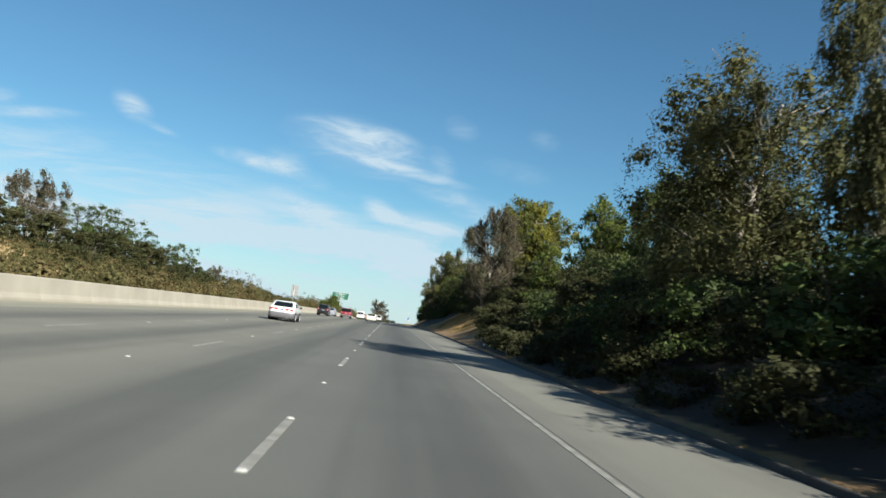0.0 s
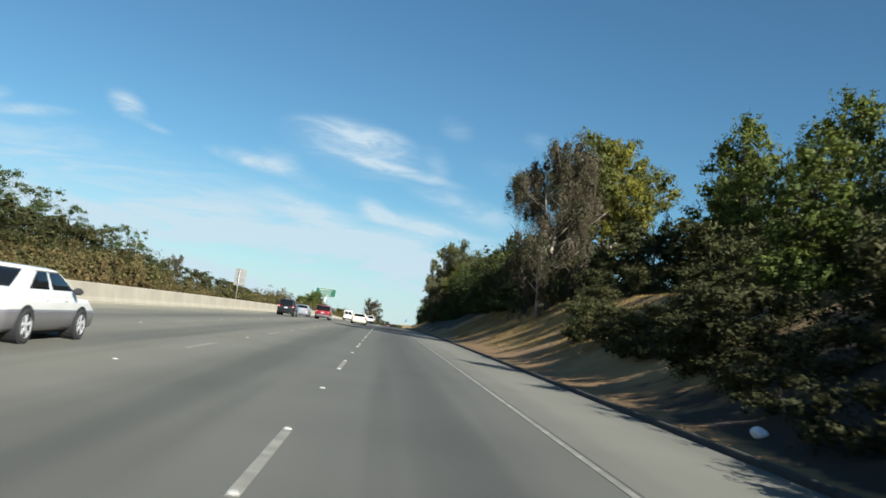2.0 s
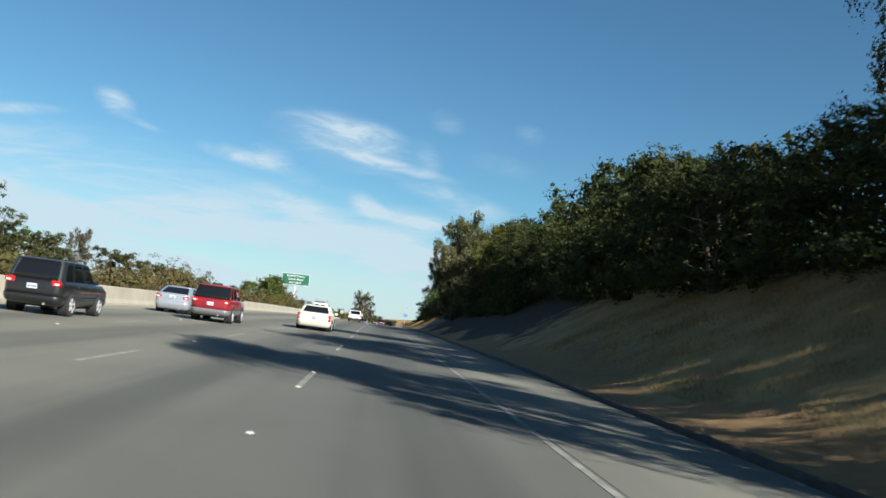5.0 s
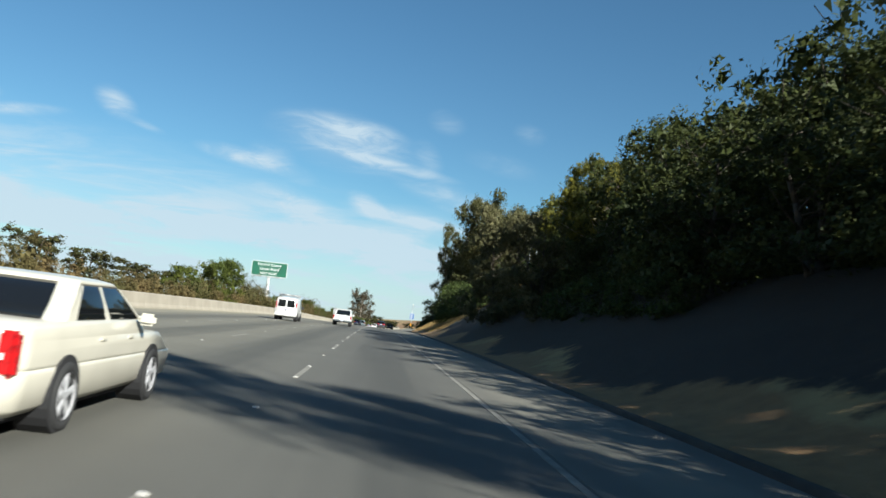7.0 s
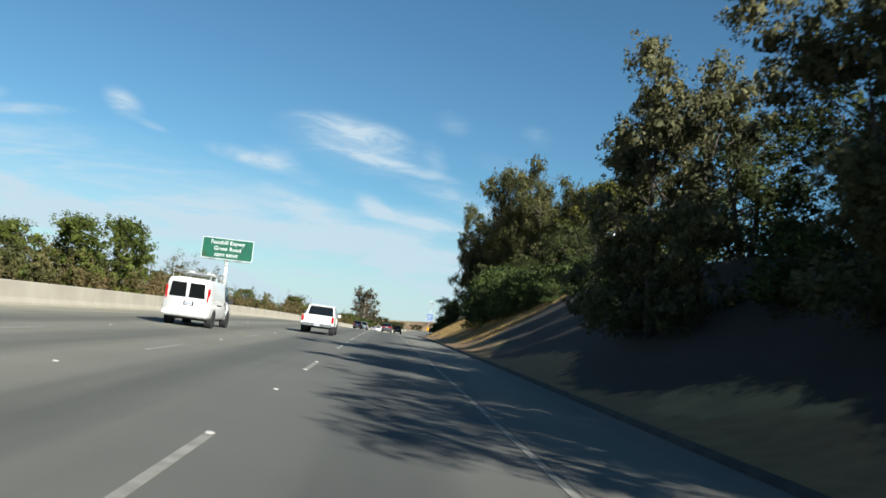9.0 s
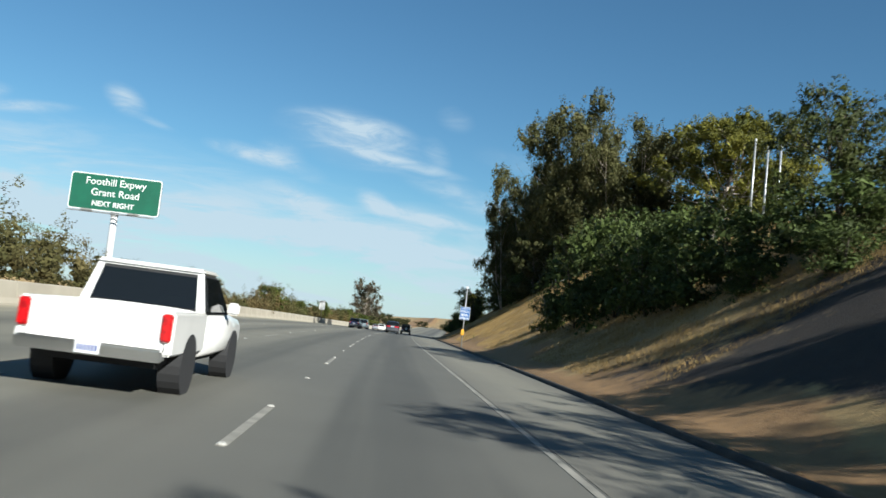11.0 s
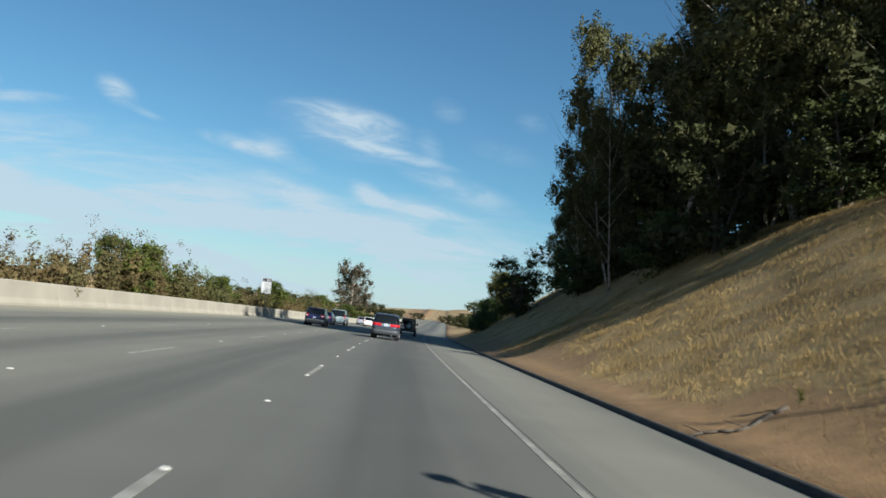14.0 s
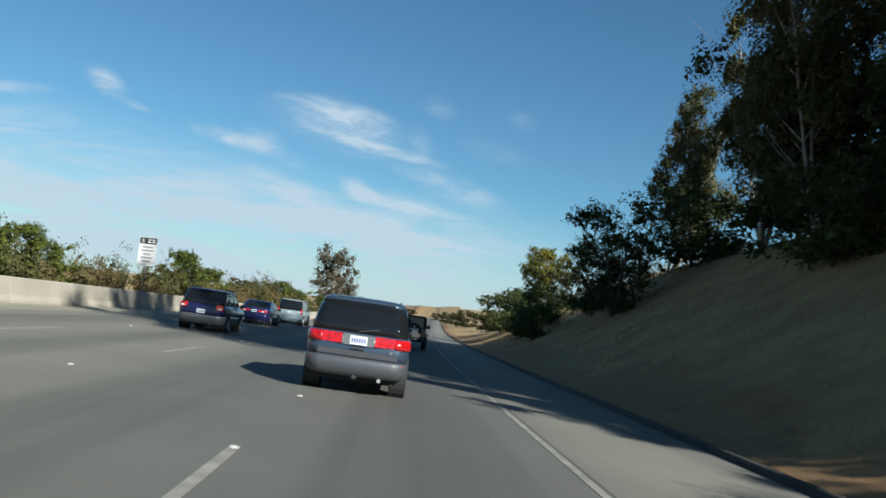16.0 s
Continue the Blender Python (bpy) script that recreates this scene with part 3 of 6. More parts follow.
def make_tree(name, label, category, seed, height, spread, stems, clumps, leaves, size, bark, foliage, base=0.25, droop=0.0,
              shape="round", clump=0.22, lean=0.06, trunk_r=0.3, shell=0.5, group="", skirt=0, rich=1.7):
    """A tapered trunk with limbs that end in leafy clumps; uneven outline with gaps. It stands at the origin."""
    rng = np.random.default_rng(seed)
    root = thing(name, label, category, group)
    wood = bmesh.new()
    ends = []
    for st in range(stems):
        ang = rng.random() * 6.28
        off = 0.0 if stems == 1 else trunk_r * 0.45
        p = Vector((off * math.cos(ang), off * math.sin(ang), -0.5))
        top = height * (0.74 + 0.14 * rng.random())
        steps, r = 6, trunk_r * (1 if stems == 1 else 0.65)
        out = Vector((math.cos(ang), math.sin(ang), 0)) * (lean + (0.16 if stems > 1 else 0.0))
        pts = [p]
        for i in range(steps):
            q = pts[-1] + Vector((out.x + rng.normal() * 0.06, out.y + rng.normal() * 0.06, 1.0)) * ((top + 0.5) / steps)
            r0, r1 = r * (1 - 0.13 * i), r * (1 - 0.13 * (i + 1))
            tube(wood, pts[-1], q, r0, r1, 7)
            pts.append(q)
        limbs = max(4, clumps // (3 * stems))
        for i in range(limbs):
            k = base + (1 - base) * (i + rng.random()) / limbs
            idx = min(int(k * steps), steps - 1)
            at = pts[idx].lerp(pts[idx + 1], k * steps - idx)
            a = rng.random() * 6.28
            if shape == "round":
                reach = spread * (0.45 + 0.5 * rng.random()) * math.sqrt(max(0.12, 1 - ((k - 0.55) / 0.55) ** 2))
                up = height * 0.10 + reach * 0.35
            elif shape == "dome":
                reach = spread * (0.55 + 0.45 * rng.random()) * math.sqrt(max(0.1, 1 - (max(k - 0.45, 0) / 0.62) ** 2))
                up = height * 0.16 * (1.2 - k) + 0.3
            elif shape == "cone":
                reach = spread * max(1.06 - k, 0.05) ** 0.7 * (0.65 + 0.4 * rng.random())
                up = reach * 0.25
            else:
                reach = spread * (0.35 + 0.6 * rng.random())
                up = height * 0.08 + reach * 0.5
            tip = at + Vector((math.cos(a) * reach, math.sin(a) * reach, up))
            mid = at.lerp(tip, 0.5) + Vector((0, 0, -0.06 * reach))
            tube(wood, at, mid, r * 0.38 * (1.1 - 0.7 * k), r * 0.26 * (1.1 - 0.7 * k), 5)
            tube(wood, mid, tip, r * 0.26 * (1.1 - 0.7 * k), r * 0.07, 5)
            ends.append((tip, k))
            ends.append((at.lerp(tip, 0.62) + Vector(rng.normal(size=3) * 0.12 * spread), k))
        ends.append((pts[-1] + Vector((0, 0, height * 0.06)), 0.8))
    part("trunk", wood, bark, root, smooth=True)
    centres, radii = [], []
    while len(centres) < clumps:
        tip, k = ends[len(centres) % len(ends)]
        c = np.array(tip) + rng.normal(size=3) * spread * 0.11
        c[:2] *= min(1.0, 1.5 * spread / math.hypot(c[0], c[1]))
        rr = spread * clump * (0.7 + 0.6 * rng.random())
        c[2] = min(c[2], height - rr * 0.5)
        centres.append(c)
        radii.append((rr, rr, rr * (0.72 + (0.6 if droop else 0.0))))
    for i in range(skirt):
        a, rr = 6.28 * (i + rng.random() * 0.8) / skirt, spread * clump * (0.8 + 0.5 * rng.random())
        out = spread * (0.45 + 0.4 * rng.random())
        centres.append((math.cos(a) * out, math.sin(a) * out, rr * (0.5 + 0.7 * rng.random())))
        radii.append((rr, rr, rr * 0.9))
    # a clump that hangs by itself in the air is left off
    c = np.array(centres)
    gap = np.linalg.norm(c[:, None] - c[None], axis=2) + np.eye(len(c)) * 99
    near = gap.min(axis=1) < spread * clump * 1.7
    centres, radii = [list(p) for p, ok in zip(centres, near) if ok], [r for r, ok in zip(radii, near) if ok]
    verts, quads = leaf_cloud(rng, centres, radii, leaves, size, droop, shell=shell, rich=rich)
    crown = new("crown", fast_mesh("crown", verts, quads, foliage))
    crown.parent = root
    return root


def stand(s, lat, size=1.0, turn=0.0, sink=0.15, wide=1.0):
    up = float(hillside(s, lat))
    p = on_road(s, lat, up - sink)
    return Matrix.Translation(p) @ Matrix.Rotation(radians(turn), 4, "Z") @ Matrix.Diagonal((size * wide, size * wide, size, 1))


def plant(kind, spots):
    """Put a kind of tree at every spot (s, lat, height, width factor): the first takes the original."""
    ob, own = kind
    for i, (s, lat, height, wide) in enumerate(spots):
        m = stand(s, lat, height / own, (s * 37 + lat * 91) % 360, wide=wide)
        if i == 0:
            ob.matrix_basis = m
            undo = Matrix.Diagonal((1 / ob.scale.x, 1 / ob.scale.y, 1 / ob.scale.z, 1))
        else:
            copy_thing(ob, m @ undo)


GUM = (make_tree("eucalyptus_tree", "tall eucalyptus with pale peeling trunks and grey-green clumped leaves", "tree", 11, 22, 6.5, 3, 120, 15000, 0.32,
                 M["bark_pale"], M["leaf_gum"], base=0.20, droop=0.35, shape="round", clump=0.205, trunk_r=0.30, shell=0.68, group="eucalyptus grove"), 22)
GUM_THIN = (make_tree("eucalyptus_tree", "slender open eucalyptus with sky showing through its crown", "tree", 23, 20, 4.6, 2, 80, 10500, 0.26,
                      M["bark_pale"], M["leaf_gum"], base=0.14, droop=0.4, shape="tall", clump=0.22, trunk_r=0.22, shell=0.66, group="eucalyptus grove"), 20)
FADED = (make_tree("faded_tree", "large half-dead tree with drooping grey-brown foliage", "tree", 5, 15, 5.6, 2, 150, 42000, 0.16,
                   M["bark_pale"], M["leaf_brown"], base=0.12, droop=0.9, shape="round", clump=0.16, trunk_r=0.4, skirt=12), 15)
FADED_FAR = (make_tree("faded_tree", "bare-twigged grey-brown tree beyond the freeway", "tree", 6, 15, 5.6, 2, 90, 7000, 0.34,
                       M["bark_pale"], M["leaf_brown"], base=0.12, droop=0.6, shape="round", clump=0.19, trunk_r=0.4, skirt=10, rich=1.2), 15)
DOME = (make_tree("dome_tree", "broad rounded tree with olive-yellow crown and pale limbs", "tree", 8, 15, 7.6, 2, 170, 27000, 0.235,
                  M["bark_pale"], M["leaf_dome"], base=0.38, shape="dome", shell=0.66, clump=0.16, trunk_r=0.42), 15)
OAK = (make_tree("oak_tree", "dense dark green evergreen oak on the roadside slope", "tree", 3, 10, 5.4, 2, 120, 10500, 0.225,
                 M["bark_dark"], M["leaf_oak"], skirt=22, base=0.06, shape="round", clump=0.2, trunk_r=0.36, shell=0.66), 10)
OAK_MID = (make_tree("oak_tree", "dark green evergreen oak at the top of the cut, some added for shade", "tree", 4, 10, 5.4, 2, 110, 5200, 0.32,
                 M["bark_dark"], M["leaf_oak"], skirt=22, base=0.06, shape="round", clump=0.2, trunk_r=0.36, shell=0.66), 10)
OAK_FAR = (make_tree("oak_tree", "rounded dark green oak far beside the freeway", "tree", 9, 10, 5.4, 2, 60, 3400, 0.48,
                     M["bark_dark"], M["leaf_shrub"], skirt=14, base=0.06, shape="round", clump=0.23, trunk_r=0.36, rich=1.2), 10)
OAK_OPEN = (make_tree("oak_tree", "olive-green oak with open mottled crown over the shoulder", "tree", 31, 10, 5.2, 2, 110, 22000, 0.19,
                      M["bark_dark"], M["leaf_olive"], skirt=14, base=0.08, shape="round", clump=0.19, trunk_r=0.32), 10)
PINE = (make_tree("pine_tree", "upright bright green pine with uneven pointed top", "tree", 14, 15, 4.4, 1, 130, 10500, 0.255,
                  M["bark_dark"], M["leaf_pine"], skirt=16, base=0.08, shape="cone", clump=0.22, trunk_r=0.32, shell=0.64), 12.8)
BANK_TREE = (make_tree("bank_tree", "rounded dark green tree on the bank beyond the opposite carriageway", "tree", 15, 15, 6.0, 1, 90, 6500, 0.33,
                      M["bark_dark"], M["leaf_bush"], skirt=14, base=0.08, shape="round", clump=0.22, trunk_r=0.32, rich=1.2), 12.8)
SHRUB = (make_tree("shrub", "rounded olive-green shrub on the dry bank", "shrub", 41, 3.2, 2.2, 3, 44, 2500, 0.175,
                   M["bark_dark"], M["leaf_shrub"], skirt=12, base=0.05, shape="round", clump=0.3, trunk_r=0.08, shell=0.35), 3.2)
BUSH = (make_tree("bush", "dark green leafy bush beside the freeway", "shrub", 52, 3.6, 2.4, 3, 50, 2500, 0.185,
                  M["bark_dark"], M["leaf_bush"], skirt=12, base=0.04, shape="round", clump=0.3, trunk_r=0.09, shell=0.35), 3.6)
BRAMBLE = (make_tree("bush", "low tangled dark olive bush on the bank", "shrub", 57, 2.2, 1.9, 3, 36, 2100, 0.155,
                     M["bark_dark"], M["leaf_bramble"], skirt=12, base=0.04, shape="round", clump=0.34, trunk_r=0.06, shell=0.3), 2.2)
MEDIAN_TREE = (make_tree("median_tree", "small bright green bushy tree behind the median barrier", "tree", 63, 5, 2.6, 2, 64, 5600, 0.17,
                         M["bark_dark"], M["leaf_pine"], skirt=8, base=0.1, shape="round", clump=0.27, trunk_r=0.13, shell=0.4), 5)

WEEPER = (make_tree("eucalyptus_tree", "broad drooping eucalyptus, grey-green with brown hanging leaves", "tree", 17, 12, 4.9, 2, 190, 32000, 0.15,
                    M["bark_pale"], M["leaf_gum"], base=0.10, droop=0.8, shape="round", clump=0.18, trunk_r=0.3, skirt=16, group="eucalyptus grove"), 12)
plant(WEEPER, [(28.5, 8.3, 8.4, 1.25)])
plant(GUM, [(338, 23, 18.0, 0.9), (345, 20.5, 23.5, 1.0), (352, 15.5, 20, 0.85), (366, 16.5, 20, 1.0), (381, 15.0, 16.5, 0.95), (356, 26, 21, 1.1), (376, 21, 20, 1.1), (342, 27, 20, 1.1), (20.5, 9.6, 8.8, 0.65), (138, 18.0, 17.5, 0.72)])
plant(GUM_THIN, [(356, 12.4, 16.0, 0.8), (371, 13.5, 16, 0.85), (361, 20, 20, 1.1), (350, 18.0, 17.5, 1.0), (388, 18, 15, 1.1), (340, 26, 18, 1.1), (395, 14.5, 12, 1.0), (341, 17.0, 16, 0.9), (400, 16.5, 13.5, 1.0)])
plant(FADED, [(113, 9.4, 14.2, 0.82)])
plant(FADED_FAR, [(560, -27, 19, 1.05), (596, -30, 14, 1.05), (138, -60, 12, 0.9), (150, -61, 11.5, 0.8), (274, -59, 10, 0.8)])
plant(DOME, [(125, 17.6, 15.8, 0.85), (203, 12.4, 8.6, 0.85), (430, 12.0, 7.0, 0.9), (328.5, 31, 19.0, 1.05)])
# the dark belt of oaks along the top of the cut, and those under the taller trees
plant(OAK, [
        (128, 10.8, 4.8, 1.35), (135, 11.2, 5, 1.35), (142, 10.6, 5.6, 1.3), (149, 11, 5.8, 1.3), (156, 10.4, 6, 1.25), (163, 10.8, 4.9, 1.35), (170, 11.4, 5.2, 1.35), (177, 11.4, 5.8, 1.3),
        (184, 10.6, 6.6, 1.15), (190, 11.6, 7.6, 1.05), (194, 12.2, 7.8, 1), (203, 11.2, 6, 1), (211, 12.8, 8, 1.05), (219, 13.6, 6, 1.05), (229, 13.8, 7, 1.1), (388, 9.8, 6.3, 1.02),
        (396, 10.4, 4.6, 1), (144, 12.2, 5.6, 1.1), (260.5, 12.8, 5.4, 0.95)])
# hidden oaks at s 50, 66, 72.5, 121-213 are added to cast shade
plant(OAK_MID, [
        (238, 15, 5, 1.15), (180, 17.5, 8, 1.3), (158, 20, 9, 1.1), (166, 21, 9.2, 1.1), (174, 20, 11.8, 0.95), (182, 21.5, 13.2, 0.95), (190, 20.5, 13.4, 0.95), (198, 22, 13.6, 1),
        (153, 15.5, 6.4, 1.2), (160, 15.5, 8, 1.1), (167, 15.5, 8.8, 1.1), (174, 15.5, 9, 1.1), (188, 16, 9, 1.1), (196, 16, 9, 1.1), (121, 14.5, 5, 1.2), (127, 14.6, 5, 1.2), (133, 14.5, 5.2, 1.2), (140, 15, 5.8, 1.2),
        (206, 21, 12.5, 1), (213, 21.5, 12, 0.95), (19, 12.5, 5.0, 1.2), (26, 13, 6.5, 1.1), (38, 12.5, 6.2, 1.2), (49, 14.5, 5.2, 1.2), (119, 17, 5, 1.2), (116.5, 12.6, 4.4, 1.2), (112, 18, 6, 1.2),
        (14, 10, 3.8, 1.2), (364, 14, 6.5, 1.2), (326.5, 19.0, 5.6, 1.2), (335, 18.0, 5.6, 1.2), (50, 19, 6.8, 1.2), (63, 15.5, 4.0, 1.3), (72.5, 14.6, 5.0, 0.85), (66, 13.4, 4.6, 0.9)])
plant(OAK_FAR, [(343, 15.0, 7.0, 1.1), (355, 17.0, 8.0, 1.2), (374, 16.0, 8.0, 1.2), (336, 21, 7.0, 1.2), (381, 18.5, 8.0, 1.2), (150, -55, 5.0, 1.5), (172, -54, 5, 1.5), (140, -54, 5, 1.5), (128, -56, 6, 1.5), (200, -52, 4, 1.6), (225, -52, 4, 1.6), (116, -58, 6, 1.5), (349, 24, 10.0, 1.3), (366, 24, 10.0, 1.3), (158, 17.0, 7.0, 1.3), (105, 16, 6.0, 1.3), (92, 16, 5, 1.3), (9, 12, 5.0, 1.2), (352, 32, 11, 1.3), (336, 35, 12, 1.2), (372, 31, 11, 1.3), (182, -58, 6.0, 1.5), (196, -57, 5.6, 1.5), (210, -59, 6.0, 1.5), (165, -58, 6.2, 1.4), (236, -58, 5.4, 1.5),
                (252, -58, 6.4, 1.4), (290, -58, 7.5, 1.4), (312, -56, 7.0, 1.5), (335, -56, 6.5, 1.6), (360, -56, 6.5, 1.6), (390, -56, 6.5, 1.6), (440, -30, 4.5, 1.6), (480, -32, 5, 1.6), (530, -34, 5.5, 1.7), (610, -34, 6.5, 1.7),
                (680, -30, 7, 1.8), (500, 20, 6, 1.6), (560, 16, 6, 1.7), (640, 12, 6, 1.8), (700, 9, 5, 2.0), (760, 7, 5, 2.0), (830, 2, 4.5, 2.2), (760, -24, 5, 2.0), (520, -21.5, 4.5, 1.5), (575, -20, 5, 1.6), (640, -20, 5, 1.7), (700, -21, 5, 1.8), (850, -16, 4.5, 2.4)])
plant(OAK_OPEN, [(222, 7.6, 9.6, 0.85), (208, 8.6, 6.8, 0.95)])
plant(PINE, [(105, 23.0, 14.3, 0.9), (118, 26.5, 13.6, 1.0), (111, 25.5, 13.0, 1.0), (90, 26.0, 15.4, 0.9), (97, 26.5, 14.2, 0.95), (84, 25.5, 13.6, 0.95), (78, 25.5, 11.0, 1.1), (71, 25.0, 8.6, 1.3), (56, 17.5, 6.6, 1.5), (70, 10.2, 5.2, 1.15), (100, 22.5, 9.5, 1.1), (289.5, 23.2, 4.4, 0.8)])
plant(BANK_TREE, [(174, -62, 8.5, 1.2), (204, -62, 7, 1.2), (160, -61, 7.5, 1.3), (228, -58, 8.5, 0.9), (188, -62, 8, 1.3), (218, -60, 6.5, 1.3), (244, -60, 7, 1.2), (264, -60, 6.5, 1.3)])
plant(BUSH, [(270, 10.4, 4.0, 1.1), (264, 10.6, 3.2, 1.2), (276, 10.4, 4.2, 1.1), (259, 11.6, 2.8, 1.3), (278, 7.9, 4.6, 0.85), (273.5, 8.6, 5.2, 0.85), (283, 7.3, 2.2, 0.9), (269, 8.9, 3.8, 0.95), (265, 9.2, 2.7, 1.1), (261, 9.8, 1.5, 1.2), (398, 6.6, 2.6, 1.2), (405, 7.0, 2.4, 1.2), (414, 7.4, 2.6, 1.2), (425, 7.6, 2.4, 1.3), (257, 10.8, 1.6, 1.2), (252, 11.4, 1.8, 1.2), (284, 10.0, 1.8, 1.1), (188, 8.8, 2.0, 1.2), (194, 8.9, 2.2, 1.2), (199.5, 8.4, 2.0, 1.2), (183, 8.8, 1.9, 1.2), (215, 9.4, 2.4, 1.2), (229, 9.8, 2.4, 1.2), (236, 10.4, 2.6, 1.2), (244, 11.0, 2.4, 1.2), (46, 6.4, 1.9, 1.3), (52, 7.2, 2.1, 1.3), (58, 8.2, 2.2, 1.3),
             (38, 6.6, 2.1, 1.3), (31, 6.4, 2.2, 1.3), (24, 6.6, 2.4, 1.3), (17, 7.0, 2.8, 1.3), (10, 7.0, 3.0, 1.3), (44, 9.6, 2.6, 1.3), (34, 9.4, 2.8, 1.3), (408, 8.5, 3.4, 1.1), (436, 9.5, 3.2, 1.1), (450, 11, 4.5, 1.2),
             (349, 14, 4.0, 1.3), (368, 12.5, 3.6, 1.3), (391, 15, 5.0, 1.3)])
plant(SHRUB, [(86, 7.2, 2.0, 1.1), (90, 8.2, 1.8, 1.1), (94, 9.4, 1.9, 1.1), (82, 6.9, 1.9, 1.2), (98, 12.0, 2.3, 1.1), (61, 12.5, 2.2, 1.4), (72, 12.6, 3.0, 1.2), (76.5, 12.7, 2.8, 1.1), (67.5, 12.6, 3.2, 1.2), (83.5, 13.3, 2.6, 1.2), (80, 12.9, 2.6, 1.1),
              (75, 6.4, 1.6, 1.3), (78, 7.6, 1.5, 1.3), (72, 7.8, 1.6, 1.3), (68, 6.3, 1.6, 1.3), (95, 13.0, 2.2, 1.2), (102, 11.4, 2.3, 1.1), (97, 10.8, 1.7, 1.1), (43, 7.6, 2.0, 1.4), (49, 9.0, 2.4, 1.4), (56, 10.4, 2.6, 1.4), (63, 9.6, 1.5, 1.4), (37, 5.4, 1.4, 1.4), (28, 5.3, 1.5, 1.4),
              (33, 7.8, 2.0, 1.4), (88, 13.6, 1.8, 1.3), (14, 9.6, 2.6, 1.2), (460, 12, 5.2, 1.2), (474, 11, 5.5, 1.2), (425, 12.5, 4.0, 1.1), 
              (176, -48, 3.5, 1.5), (160, -46, 3.2, 1.5), (190, -47, 3.4, 1.5), (205, -48, 3.0, 1.5), (145, -47, 3.2, 1.6), (220, -50, 3.2, 1.5), (236, -50, 3.0, 1.5), (130, -46, 3.0, 1.6), (116, -47, 3.4, 1.6)])
# low bushes that crowd down to the dike at first and then climb away from it
tangle = random.Random(4)
plant(BRAMBLE, [(s + tangle.uniform(-1, 1), lat + tangle.uniform(-0.35, 0.35), (1.15 + 0.25 * row) * tangle.uniform(0.8, 1.25), 1.25)
                for row in range(3) for s in np.arange(5 + row, 92 - row * 14, 4.0)
                for lat in [np.interp(s, (0, 55, 66, 80, 95), (4.75, 4.8, 5.8, 7.4, 9.4)) + 1.7 * row]])
plant(MEDIAN_TREE, [(240, -20.3, 4.8, 1.0), (249, -20.3, 5.6, 0.95), (234, -20.5, 3.9, 1.1), (353, -20.2, 4.4, 1.0), (361, -20.2, 4.6, 1.0), (404, -20.2, 4.3, 1.0), (383, -20.4, 3.0, 1.0), (378, -20.4, 3.4, 1.1),
                    (300, -20.4, 3.2, 1.2), (420, -20.4, 3.8, 1.2), (445, -20.3, 4.2, 1.2), (470, -20.5, 4.0, 1.3), (500, -20.5, 4.0, 1.3), (530, -21, 4.0, 1.3)])


def build_brush():
    """The low planting behind the barrier and dry grass on the cut: too many to count."""
    rng = np.random.default_rng(77)
    centres, radii = [], []
    for s in np.arange(24, 480, 1.5):
        for lat in (-19.2, -21.4):
            k = 1.0 if s < 230 else 1.28
            h = (1.25 + 1.0 * rng.random()) * k * (0.85 + 0.35 * math.sin(s * 0.11) * math.sin(s * 0.037 + 1))
            p = on_road(s + rng.normal() * 0.5, lat + rng.normal() * 0.4, h * 0.75)
            centres.append(p)
            radii.append((0.7 + 0.35 * rng.random(), 0.85 + 0.35 * rng.random(), h * 0.92))
    v, q = leaf_cloud(rng, centres, radii, 165000, 0.162, shell=0.3, rich=1.2)
    ob = new("median_brush", fast_mesh("median_brush", v, q, M["leaf_brush"]))
    tagged(ob, "brown and olive brush planted along the median", "brush", kind="stuff")
    centres, radii = [], []
    for n in range(420):
        s, lat = rng.uniform(90, 260), rng.uniform(-62, -40)
        h = 0.7 + 0.8 * rng.random()
        centres.append(on_road(s, lat, float(hillside(s, lat)) + h * 0.5))
        radii.append((1.6, 1.6, h))
    v, q = leaf_cloud(rng, centres, radii, 60000, 0.23, shell=0.35, rich=1.2)
    ob = new("bank_brush", fast_mesh("bank_brush", v, q, M["leaf_brush"]))
    tagged(ob, "dry brown scrub covering the far bank", "brush", kind="stuff")
    # dry grass: single narrow blades, thickest on the open cut
    count = 430000
    pick = rng.random(count)
    s = np.where(pick < 0.62, rng.uniform(255, 352, count), np.where(pick < 0.9, rng.uniform(80, 150, count), rng.uniform(352, 440, count)))
    lat = 4.6 + rng.random(count) * (np.interp(s, CREST[0], CREST[1]) - 2.6)
    patch = np.sin(s * 0.21 + lat * 0.5) + np.sin(s * 0.083 - lat * 0.9) + rng.normal(size=count) * 0.8
    keep = (patch > -2.2) & (lat > 5.3 + 0.8 * np.sin(s * 0.23) + 0.5 * np.sin(s * 0.71) + 0.5 * rng.normal(size=count))
    s, lat = s[keep], lat[keep]
    count = len(s)
    base = on_road(s, lat, hillside(s, lat) - 0.03)
    a = rng.random(count) * 6.28
    h = (0.07 + 0.13 * rng.random(count)) * (1 + 0.15 * np.sin(s * 0.9 + lat))
    out = np.stack([np.cos(a), np.sin(a), 0 * a], -1)
    turn = a + rng.normal(size=count)
    side = np.stack([-np.sin(turn), np.cos(turn), 0 * a], -1) * 0.009
    tip = base + out * (h * 0.5)[:, None] + np.array([0, 0, 1.0]) * h[:, None]
    verts = np.stack([base - side, base + side, tip], 1).reshape(-1, 3)
    ob = new("dry_grass", fast_mesh("dry_grass", verts, np.arange(count * 3).reshape(-1, 3), M["straw"]))
    tagged(ob, "golden dry grass on the cut slope", "grass", kind="stuff")


build_brush()


